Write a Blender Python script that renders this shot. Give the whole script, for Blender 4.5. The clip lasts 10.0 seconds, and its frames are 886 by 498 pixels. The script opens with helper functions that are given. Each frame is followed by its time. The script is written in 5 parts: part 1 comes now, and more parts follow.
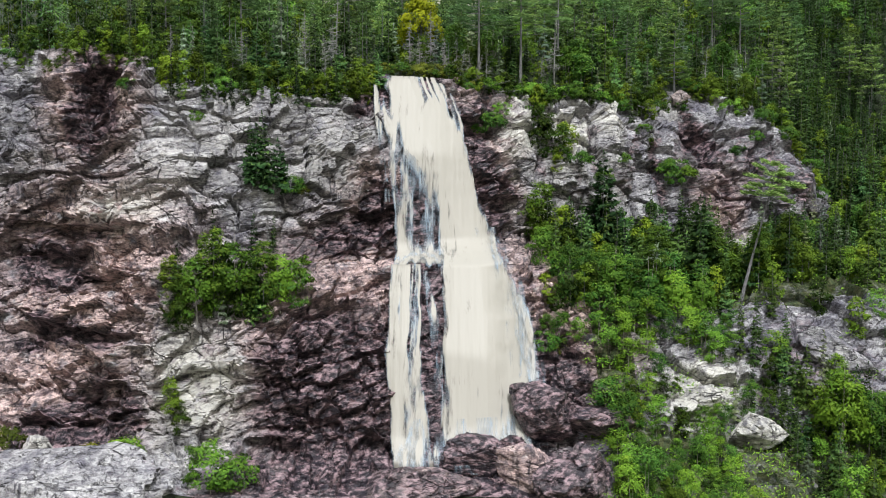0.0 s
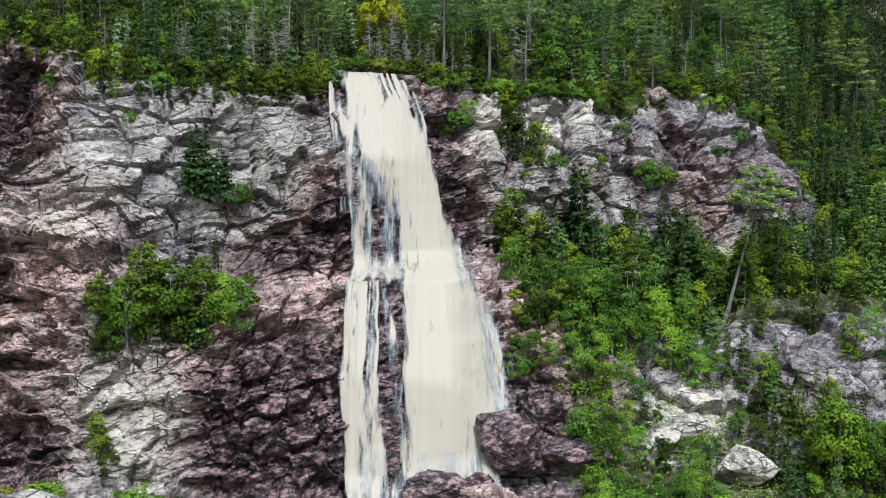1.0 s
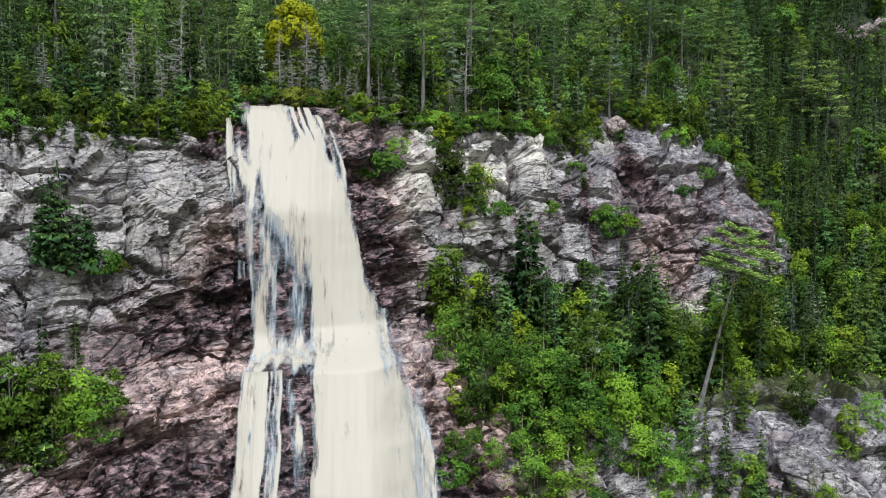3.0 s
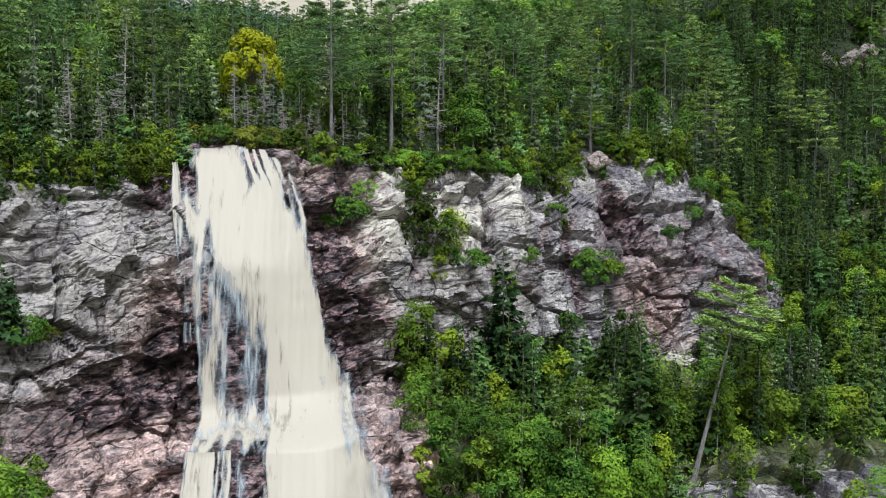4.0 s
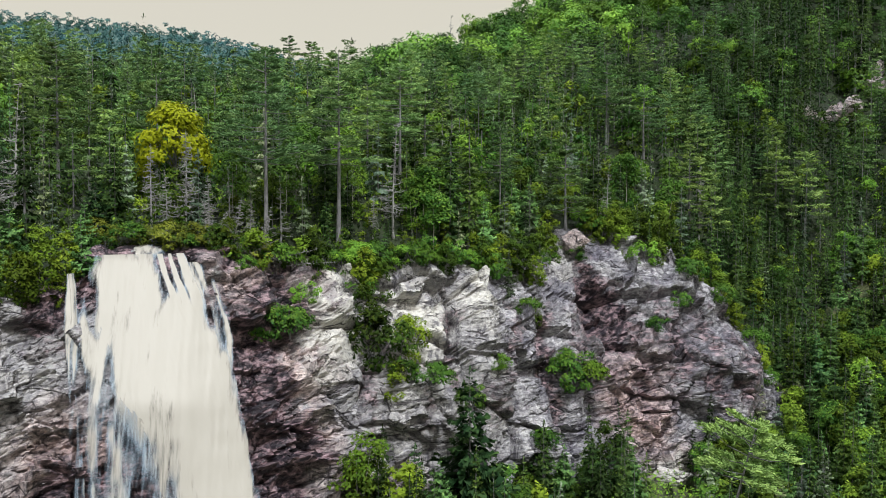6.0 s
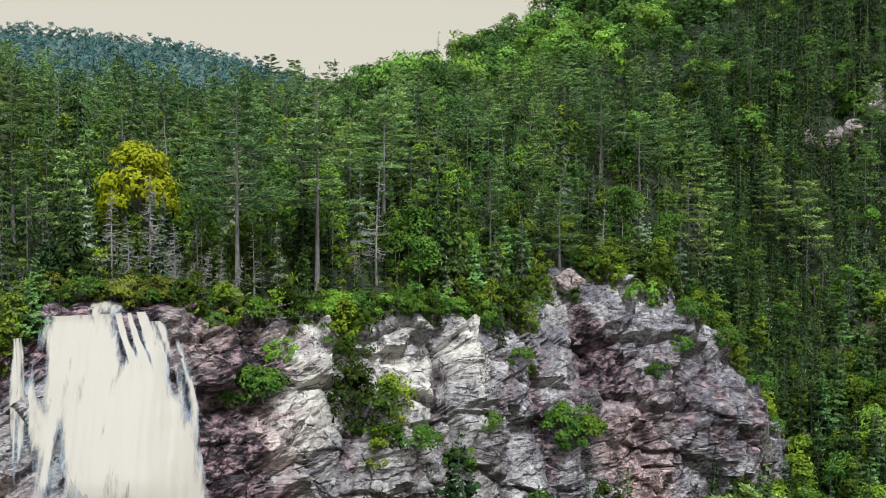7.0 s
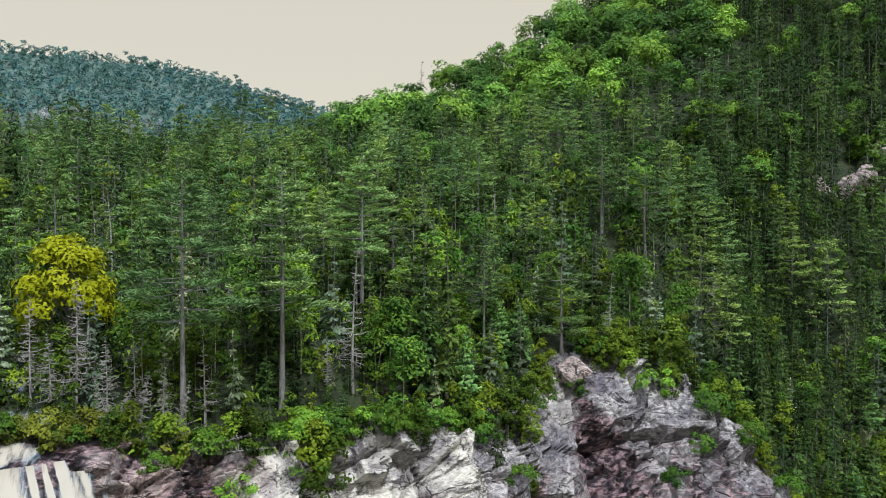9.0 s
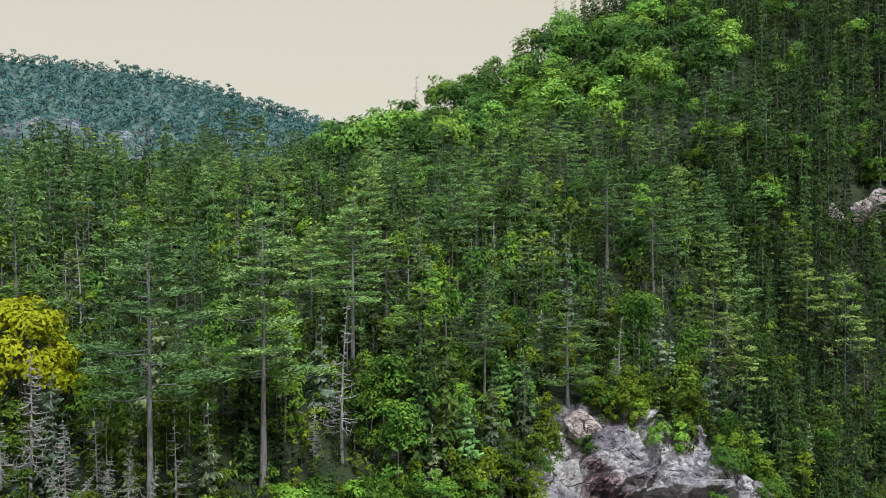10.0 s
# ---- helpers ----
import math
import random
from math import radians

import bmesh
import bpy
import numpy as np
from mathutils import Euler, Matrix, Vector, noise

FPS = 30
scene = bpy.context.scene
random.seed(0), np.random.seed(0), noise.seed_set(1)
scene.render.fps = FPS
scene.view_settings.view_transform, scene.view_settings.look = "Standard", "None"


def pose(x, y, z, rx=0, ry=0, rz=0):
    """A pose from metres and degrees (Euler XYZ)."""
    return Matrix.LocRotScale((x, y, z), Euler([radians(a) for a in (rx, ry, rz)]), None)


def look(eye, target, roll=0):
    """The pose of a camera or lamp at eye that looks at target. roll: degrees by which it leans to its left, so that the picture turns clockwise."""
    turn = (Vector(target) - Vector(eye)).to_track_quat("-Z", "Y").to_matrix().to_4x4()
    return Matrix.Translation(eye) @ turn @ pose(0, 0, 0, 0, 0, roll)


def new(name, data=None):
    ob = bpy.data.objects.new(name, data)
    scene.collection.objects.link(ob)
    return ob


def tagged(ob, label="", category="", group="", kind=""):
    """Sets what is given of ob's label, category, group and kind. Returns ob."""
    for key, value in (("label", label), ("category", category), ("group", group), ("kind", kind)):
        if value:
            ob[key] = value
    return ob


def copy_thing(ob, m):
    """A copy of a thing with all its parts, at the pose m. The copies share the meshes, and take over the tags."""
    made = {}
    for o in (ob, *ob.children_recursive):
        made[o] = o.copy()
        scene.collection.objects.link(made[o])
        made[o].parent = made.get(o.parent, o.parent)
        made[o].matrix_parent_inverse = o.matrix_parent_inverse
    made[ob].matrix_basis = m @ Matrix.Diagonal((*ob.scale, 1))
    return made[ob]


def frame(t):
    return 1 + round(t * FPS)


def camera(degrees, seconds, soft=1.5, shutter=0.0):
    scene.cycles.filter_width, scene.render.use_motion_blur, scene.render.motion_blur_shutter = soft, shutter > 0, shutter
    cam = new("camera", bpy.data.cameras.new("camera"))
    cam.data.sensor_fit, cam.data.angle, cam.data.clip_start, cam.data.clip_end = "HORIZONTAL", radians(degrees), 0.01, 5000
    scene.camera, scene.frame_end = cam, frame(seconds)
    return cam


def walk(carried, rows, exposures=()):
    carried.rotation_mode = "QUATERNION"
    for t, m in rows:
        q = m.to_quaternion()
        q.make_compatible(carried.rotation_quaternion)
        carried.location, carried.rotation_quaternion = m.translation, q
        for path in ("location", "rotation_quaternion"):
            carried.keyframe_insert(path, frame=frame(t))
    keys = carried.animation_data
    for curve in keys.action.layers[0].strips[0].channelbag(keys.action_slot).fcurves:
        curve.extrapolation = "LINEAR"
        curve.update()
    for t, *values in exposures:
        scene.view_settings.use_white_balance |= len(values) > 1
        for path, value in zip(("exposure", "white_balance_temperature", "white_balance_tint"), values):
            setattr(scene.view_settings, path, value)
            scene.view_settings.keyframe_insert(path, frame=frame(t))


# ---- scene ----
# A drone climbs towards a waterfall and over its brow. Metres; the foot of the fall is at z = 0.
cam = camera(53.4, 10.0, soft=1.0)
METRES, EYE, TILT, LEAN, TURN = 110.0, 39.0, -4.0, 0.0, 0.0
ROWS = [
    (0.0, 0.0, 0.0, 0.0, -0.0, -0.0, 0.0),
    (0.5, 0.0085, 0.0579, 0.0169, -0.87, -0.51, 0.04),
    (1.0, 0.0172, 0.1151, 0.0362, -1.75, -0.79, 0.06),
    (1.5, 0.0268, 0.1713, 0.0571, -2.6, -1.05, 0.07),
    (2.0, 0.0365, 0.2264, 0.0793, -3.48, -1.16, 0.09),
    (2.5, 0.0459, 0.2801, 0.1022, -4.34, -1.17, 0.1),
    (4.0, 0.0717, 0.4283, 0.174, -6.72, -0.18, 0.22),
    (4.5, 0.0793, 0.4718, 0.1989, -7.41, 0.24, 0.27),
    (5.0, 0.0866, 0.5125, 0.2236, -8.01, 0.61, 0.33),
    (5.5, 0.0933, 0.5518, 0.2483, -8.58, 0.93, 0.39),
    (7.0, 0.1127, 0.6591, 0.3195, -9.88, 1.68, 0.5),
    (7.5, 0.1178, 0.6933, 0.3426, -10.22, 1.88, 0.55),
    (8.0, 0.1229, 0.7277, 0.3655, -10.51, 2.09, 0.58),
    (8.5, 0.1275, 0.763, 0.3881, -10.79, 2.29, 0.63),
    (9.0, 0.1329, 0.7987, 0.4111, -11.01, 2.48, 0.71),
    (9.5, 0.1386, 0.8348, 0.4348, -11.2, 2.68, 0.78),
    (10.0, 0.1447, 0.8705, 0.4591, -11.35, 2.81, 0.85),
]
walk(cam, [(t, pose(0, 0, EYE, TILT, LEAN, TURN) @ pose(METRES * x, METRES * y, METRES * z, 90 + pitch, roll, yaw)) for t, x, y, z, yaw, pitch, roll in ROWS])

# ---- light: a bright overcast sky with a veiled sun, high and behind ----
SUN_TURN, SUN_HEIGHT = radians(165), radians(60)
world = bpy.data.worlds.new("sky")
scene.world = world
world.use_nodes = True
wn, wl = world.node_tree.nodes, world.node_tree.links
sky = wn.new("ShaderNodeTexSky")
sky.sky_type, sky.sun_disc = "NISHITA", False
sky.sun_elevation, sky.sun_rotation = SUN_HEIGHT, SUN_TURN
clear = wn.new("ShaderNodeBackground")
clear.inputs["Strength"].default_value = 0.02
wl.new(sky.outputs["Color"], clear.inputs["Color"])
cloud = wn.new("ShaderNodeBackground")
veil = wn.new("ShaderNodeMix")  # warm haze low down, neutral cloud above
veil.data_type = "RGBA"
veil.inputs[6].default_value, veil.inputs[7].default_value = (0.96, 0.88, 0.70, 1), (0.86, 0.92, 0.98, 1)
wl.new(veil.outputs[2], cloud.inputs["Color"])
rise = wn.new("ShaderNodeSeparateXYZ")
wl.new(wn.new("ShaderNodeTexCoord").outputs["Generated"], rise.inputs[0])
cover = wn.new("ShaderNodeMapRange")  # cloud is brightest overhead
for k, v in enumerate((0.36, 1.0, 0.68, 1.75)):
    cover.inputs[k + 1].default_value = v
wl.new(rise.outputs["Z"], cover.inputs[0])
height = wn.new("ShaderNodeMapRange")
height.inputs[1].default_value, height.inputs[2].default_value = 0.36, 0.8
wl.new(rise.outputs["Z"], height.inputs[0])
wl.new(height.outputs[0], veil.inputs[0])
wl.new(cover.outputs[0], cloud.inputs["Strength"])
both = wn.new("ShaderNodeAddShader")
wl.new(clear.outputs[0], both.inputs[0])
wl.new(cloud.outputs[0], both.inputs[1])
wl.new(both.outputs[0], wn["World Output"].inputs["Surface"])

sun = new("sun", bpy.data.lights.new("sun", "SUN"))
sun.data.energy, sun.data.angle, sun.data.color = 4.5, radians(11), (0.97, 0.985, 1.0)
sun.matrix_world = look((0, 0, 0), (-math.sin(SUN_TURN) * math.cos(SUN_HEIGHT), -math.cos(SUN_TURN) * math.cos(SUN_HEIGHT), -math.sin(SUN_HEIGHT)))

# ---- materials ----
def material(name):
    m = bpy.data.materials.new(name)
    m.use_nodes = True
    return m, m.node_tree.nodes, m.node_tree.links, m.node_tree.nodes["Principled BSDF"]


class Net:
    """Shortcuts for one material's nodes."""

    def __init__(self, name, rough=0.85):
        self.mat, self.n, self.l, self.bsdf = material(name)
        self.bsdf.inputs["Roughness"].default_value = rough
        self.coord = self.n.new("ShaderNodeTexCoord").outputs["Object"]

    def put(self, value, socket):
        if isinstance(value, (int, float)):
            socket.default_value = value
        elif isinstance(value, tuple):
            socket.default_value = (*value, 1) if len(value) == 3 and socket.type == "RGBA" else value
        else:
            self.l.new(value, socket)

    def scaled(self, scale, turn=(0, 0, 0), source=None):
        node = self.n.new("ShaderNodeMapping")
        node.inputs["Scale"].default_value = scale
        node.inputs["Rotation"].default_value = [radians(a) for a in turn]
        self.l.new(source or self.coord, node.inputs["Vector"])
        return node.outputs[0]

    def noise(self, scale, detail=4, rough=0.6, vector=None, distortion=0.0):
        node = self.n.new("ShaderNodeTexNoise")
        node.inputs["Scale"].default_value, node.inputs["Detail"].default_value = scale, detail
        node.inputs["Roughness"].default_value, node.inputs["Distortion"].default_value = rough, distortion
        self.l.new(vector or self.coord, node.inputs["Vector"])
        return node.outputs["Fac"]

    def cracks(self, scale, vector=None):
        node = self.n.new("ShaderNodeTexVoronoi")
        node.feature = "DISTANCE_TO_EDGE"
        node.inputs["Scale"].default_value = scale
        self.l.new(vector or self.coord, node.inputs["Vector"])
        return node.outputs["Distance"]

    def math(self, kind, a, b=0.0, c=None):
        node = self.n.new("ShaderNodeMath")
        node.operation = kind
        self.put(a, node.inputs[0])
        self.put(b, node.inputs[1])
        if c is not None:
            self.put(c, node.inputs[2])
        return node.outputs[0]

    def band(self, value, low, high, start=0.0, end=1.0):
        node = self.n.new("ShaderNodeMapRange")
        node.interpolation_type = "SMOOTHSTEP"
        self.put(value, node.inputs[0])
        for k, v in enumerate((low, high, start, end)):
            node.inputs[k + 1].default_value = v
        return node.outputs[0]

    def mix(self, fac, a, b, blend="MIX"):
        node = self.n.new("ShaderNodeMix")
        node.data_type, node.blend_type = "RGBA", blend
        self.put(fac, node.inputs[0])
        self.put(a, node.inputs[6])
        self.put(b, node.inputs[7])
        return node.outputs[2]

    def attribute(self, name):
        node = self.n.new("ShaderNodeAttribute")
        node.attribute_name = name
        return node.outputs["Fac"]

    def bump(self, height, strength, distance):
        node = self.n.new("ShaderNodeBump")
        node.inputs["Strength"].default_value, node.inputs["Distance"].default_value = strength, distance
        self.l.new(height, node.inputs["Height"])
        self.l.new(node.outputs[0], self.bsdf.inputs["Normal"])
        return node.outputs[0]

    def colour(self, value):
        self.put(value, self.bsdf.inputs["Base Color"])
        return self.mat


def rock_material(name):
    """Granite: grey and bleached faces, pink-brown beds, wet dark stains, shade painted in hollows, lichen, joints and
    mossy soil.
    """
    k = Net(name)
    wet, red, pale, moss = (k.attribute(a) for a in ("wet", "red", "pale", "moss"))
    wob = k.n.new("ShaderNodeVectorMath")
    wob.operation = "MULTIPLY_ADD"
    swirl = k.n.new("ShaderNodeTexNoise")
    swirl.inputs["Scale"].default_value = 0.9
    k.l.new(k.coord, swirl.inputs["Vector"])
    k.l.new(swirl.outputs["Color"], wob.inputs[0])
    wob.inputs[1].default_value = (0.35, 0.35, 0.35)
    k.l.new(k.coord, wob.inputs[2])
    bed = k.scaled((0.55, 0.8, 1.25), (0, 24, 0), wob.outputs[0])

    def chips(scale):
        node = k.n.new("ShaderNodeTexVoronoi")
        node.inputs["Scale"].default_value = scale
        k.l.new(bed, node.inputs["Vector"])
        return k.math("MULTIPLY", node.outputs["Color"], 1.0)

    facet, chip = chips(0.75), chips(2.1)
    drip = k.scaled((1.0, 1.0, 0.08))
    layer = k.scaled((0.10, 0.10, 1.0), (0, 8, 0), wob.outputs[0])
    base = k.mix(k.band(k.noise(0.16, 6, 0.68), 0.36, 0.62), (0.12, 0.115, 0.145), (0.39, 0.385, 0.395))
    base = k.mix(k.band(k.noise(0.8, 6, 0.7, bed), 0.54, 0.66, 0.0, 0.7), base, (0.19, 0.155, 0.185))
    pinkish = k.mix(k.band(k.noise(0.7, 6, 0.72, bed), 0.32, 0.54), (0.105, 0.068, 0.084), (0.58, 0.43, 0.40))
    base = k.mix(k.math("MULTIPLY", red, k.band(k.noise(0.3, 4), 0.28, 0.46)), base, pinkish)
    bleached = k.mix(k.noise(1.6, 6, 0.7), (0.40, 0.39, 0.37), (0.70, 0.675, 0.61))
    base = k.mix(k.math("MULTIPLY", pale, k.band(k.noise(0.35, 6, 0.65), 0.34, 0.50)), base, bleached)
    lichen = k.band(k.noise(0.75, 7, 0.75), 0.56, 0.66)
    base = k.mix(k.math("MULTIPLY", lichen, 0.5), base, (0.52, 0.54, 0.52))
    clean = k.math("SUBTRACT", 1.0, k.math("MULTIPLY", pale, 0.65))
    base = k.mix(clean, base, k.mix(k.math("ADD", k.math("MULTIPLY", facet, 0.55), k.math("MULTIPLY", chip, 0.45)), (0.55, 0.55, 0.57), (1.38, 1.37, 1.34)), "MULTIPLY")
    speckle = k.band(k.noise(2.4, 8, 0.8, bed), 0.40, 0.58)
    base = k.mix(k.math("MULTIPLY", clean, 0.85), base, k.mix(speckle, (0.36, 0.35, 0.40), (1.2, 1.2, 1.2)), "MULTIPLY")
    seam = k.math("MULTIPLY", k.band(k.noise(1.1, 7, 0.7, layer), 0.56, 0.64), k.band(k.noise(0.25, 4), 0.42, 0.56))
    base = k.mix(k.math("MULTIPLY", seam, 0.8), base, (0.055, 0.046, 0.055))
    stain = k.math("MULTIPLY", k.band(k.noise(0.9, 6, 0.75, drip), 0.52, 0.62), k.band(k.noise(0.11, 3), 0.40, 0.58))
    base = k.mix(k.math("MULTIPLY", stain, 0.85), base, (0.05, 0.045, 0.060))
    # one mask for damp rock and for the shade painted into recesses
    damp_shaded = k.band(k.math("ADD", wet, k.math("MULTIPLY", k.noise(0.5, 5, 0.7), 0.9)), 0.75, 1.2)
    base = k.mix(damp_shaded, base, k.mix(k.band(k.noise(1.1, 7, 0.72, bed), 0.45, 0.63), (0.014, 0.010, 0.016), (0.34, 0.235, 0.255)))
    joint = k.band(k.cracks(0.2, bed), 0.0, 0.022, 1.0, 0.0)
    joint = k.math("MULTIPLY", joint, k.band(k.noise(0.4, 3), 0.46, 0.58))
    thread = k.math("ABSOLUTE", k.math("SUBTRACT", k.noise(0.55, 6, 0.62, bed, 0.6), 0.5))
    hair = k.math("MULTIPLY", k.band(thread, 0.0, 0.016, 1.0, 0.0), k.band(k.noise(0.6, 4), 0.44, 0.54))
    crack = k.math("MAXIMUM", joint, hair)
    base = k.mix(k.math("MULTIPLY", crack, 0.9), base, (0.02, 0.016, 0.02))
    ground_cover = k.mix(k.band(k.noise(1.1, 5, 0.7), 0.4, 0.6), (0.03, 0.05, 0.014), (0.075, 0.085, 0.03))
    cover = k.band(k.math("ADD", moss, k.math("MULTIPLY", k.noise(0.6, 5, 0.7), 0.7)), 0.75, 1.0)
    base = k.mix(cover, base, ground_cover)
    fine = k.math("ADD", k.math("MULTIPLY", facet, 0.8), k.math("ADD", k.math("MULTIPLY", chip, 0.4), k.math("MULTIPLY", k.noise(6.0, 7, 0.72), 0.35)))
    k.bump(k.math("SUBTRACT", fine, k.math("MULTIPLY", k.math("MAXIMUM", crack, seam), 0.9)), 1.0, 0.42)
    k.put(k.band(damp_shaded, 0.0, 1.0, 0.85, 0.35), k.bsdf.inputs["Roughness"])
    return k.colour(base)


def leaf_material(name, dark, light, tip, gloss=0.6, vary=1.0):
    """Foliage that differs from tree to tree and from spray to spray, and lets some light through."""
    k = Net(name, gloss)
    info = k.n.new("ShaderNodeObjectInfo")
    tree = k.math("FRACT", k.math("ADD", info.outputs["Random"], k.attribute("tint")))
    spray = k.n.new("ShaderNodeNewGeometry").outputs["Random Per Island"]
    col = k.mix(k.band(tree, 0.0, 1.0), dark, light)
    # tip colour: new growth on conifers, painted top light on leafy crowns
    young_lit = k.math("MULTIPLY", k.attribute("young_lit"), k.math("ADD", 0.15, k.math("MULTIPLY", k.math("POWER", spray, 2.0), 0.75)))
    col = k.mix(k.math("MAXIMUM", young_lit, k.math("MULTIPLY", k.math("POWER", spray, 4.0), 0.3)), col, tip)
    other = k.math("FRACT", k.math("MULTIPLY", tree, 7.31))
    col = k.mix(1.0, col, k.mix(other, (1.14, 1.03, 0.80), (0.88, 1.0, 1.10)), "MULTIPLY")
    col = k.mix(vary, col, k.mix(k.band(k.math("FRACT", k.math("MULTIPLY", tree, 13.7)), 0.1, 0.9), (0.40, 0.43, 0.43), (1.55, 1.5, 1.42)), "MULTIPLY")
    col = k.mix(1.0, col, k.mix(spray, (0.95, 0.95, 0.95), (1.15, 1.15, 1.15)), "MULTIPLY")
    col = k.mix(k.math("MULTIPLY", k.band(k.noise(0.35, 3), 0.4, 0.7), 0.4), col, dark)
    k.colour(col)
    k.bsdf.inputs["Specular IOR Level"].default_value = 0.06
    thin = k.n.new("ShaderNodeBsdfTranslucent")
    k.put(col, thin.inputs["Color"])
    share = k.n.new("ShaderNodeMixShader")
    share.inputs[0].default_value = 0.22
    k.l.new(k.bsdf.outputs[0], share.inputs[1])
    k.l.new(thin.outputs[0], share.inputs[2])
    k.l.new(share.outputs[0], k.n["Material Output"].inputs["Surface"])
    return k.mat


def bark_material(name, dark, light):
    k = Net(name, 0.9)
    grain = k.noise(3.0, 5, 0.7, k.scaled((2.0, 2.0, 0.35)))
    k.bump(grain, 0.6, 0.05)
    return k.colour(k.mix(k.band(grain, 0.35, 0.65), dark, light))


def floor_material(name):
    """Forest floor: needles, moss and dark humus."""
    k = Net(name, 0.95)
    col = k.mix(k.band(k.noise(0.35, 6, 0.7), 0.4, 0.6), (0.008, 0.015, 0.005), (0.020, 0.032, 0.009))
    col = k.mix(k.band(k.noise(2.2, 5, 0.7), 0.6, 0.75), col, (0.026, 0.022, 0.012))
    k.bump(k.noise(1.5, 6, 0.7), 0.8, 0.4)
    return k.colour(col)


def water_material(name):
    """White falling water: streaks of foam over a clear film, parted along the fall."""
    k = Net(name, 0.6)
    flow = k.scaled((1.0, 0.25, 0.075))
    streak = k.noise(1.1, 7, 0.68, flow, 0.5)
    thread = k.noise(4.5, 4, 0.6, k.scaled((1.0, 0.3, 0.05)))
    mixed = k.math("ADD", k.math("MULTIPLY", streak, 0.7), k.math("MULTIPLY", thread, 0.3))
    foam = k.attribute("foam")
    white = k.band(k.math("ADD", foam, k.math("MULTIPLY", mixed, 0.8)), 0.62, 1.15)
    k.colour(k.mix(white, (0.24, 0.32, 0.40), (0.345, 0.325, 0.285)))
    k.bump(mixed, 0.05, 0.05)
    veil = k.math("ADD", foam, k.math("MULTIPLY", k.math("SUBTRACT", mixed, 0.5), 3.0))
    cover = k.band(veil, 0.05, 0.95)
    clear = k.n.new("ShaderNodeBsdfTransparent")
    share = k.n.new("ShaderNodeMixShader")
    k.l.new(cover, share.inputs[0])
    k.l.new(clear.outputs[0], share.inputs[1])
    k.l.new(k.bsdf.outputs[0], share.inputs[2])
    k.l.new(share.outputs[0], k.n["Material Output"].inputs["Surface"])
    return k.mat


def hazy_floor_material(name):
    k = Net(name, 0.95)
    # blue-green distance haze is put into the floor's colour
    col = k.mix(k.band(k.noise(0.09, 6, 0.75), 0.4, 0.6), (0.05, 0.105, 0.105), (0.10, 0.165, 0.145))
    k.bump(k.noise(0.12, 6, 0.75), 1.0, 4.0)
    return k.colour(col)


HAZY_FLOOR = hazy_floor_material("hazy_wood_floor")
ROCK = rock_material("weathered_granite")
FLOOR = floor_material("forest_floor")
WATER = water_material("white_water")
SPRUCE = leaf_material("spruce_needles", (0.012, 0.031, 0.009), (0.046, 0.092, 0.026), (0.14, 0.21, 0.055))
LICHEN = leaf_material("lichen_hung_needles", (0.06, 0.09, 0.055), (0.14, 0.18, 0.115), (0.32, 0.38, 0.27))
PINE = leaf_material("pine_needles", (0.056, 0.114, 0.046), (0.136, 0.236, 0.078), (0.33, 0.45, 0.15), 0.6, 0.75)
FIR = leaf_material("fir_needles", (0.022, 0.062, 0.022), (0.074, 0.150, 0.048), (0.20, 0.32, 0.09))
CEDAR = leaf_material("cedar_sprays", (0.022, 0.054, 0.009), (0.104, 0.166, 0.016), (0.25, 0.33, 0.040))
BROAD = leaf_material("broad_leaves", (0.026, 0.088, 0.018), (0.100, 0.205, 0.024), (0.28, 0.42, 0.05), 0.5, 0.7)
MAPLE = leaf_material("maple_leaves", (0.034, 0.105, 0.026), (0.118, 0.240, 0.040), (0.29, 0.43, 0.06), 0.5)
GOLDEN = leaf_material("yellowing_leaves", (0.20, 0.23, 0.008), (0.32, 0.32, 0.010), (0.54, 0.48, 0.02), 0.5, 0.0)
# leaves of the far hill, their colour tinted blue-green for haze
HAZY_LEAF = leaf_material("hazy_distant_foliage", (0.046, 0.120, 0.126), (0.068, 0.152, 0.150), (0.09, 0.185, 0.175), 0.6, 0.35)
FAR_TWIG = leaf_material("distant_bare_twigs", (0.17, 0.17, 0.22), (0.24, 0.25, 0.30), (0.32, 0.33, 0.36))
BARK = bark_material("grey_bark", (0.085, 0.083, 0.088), (0.21, 0.208, 0.215))
BIRCH = bark_material("pale_bark", (0.16, 0.15, 0.13), (0.46, 0.43, 0.39))
DEAD = bark_material("silvered_wood", (0.15, 0.148, 0.15), (0.36, 0.35, 0.345))
MOSS = leaf_material("moss_and_grass", (0.07, 0.09, 0.012), (0.13, 0.15, 0.02), (0.22, 0.22, 0.04))

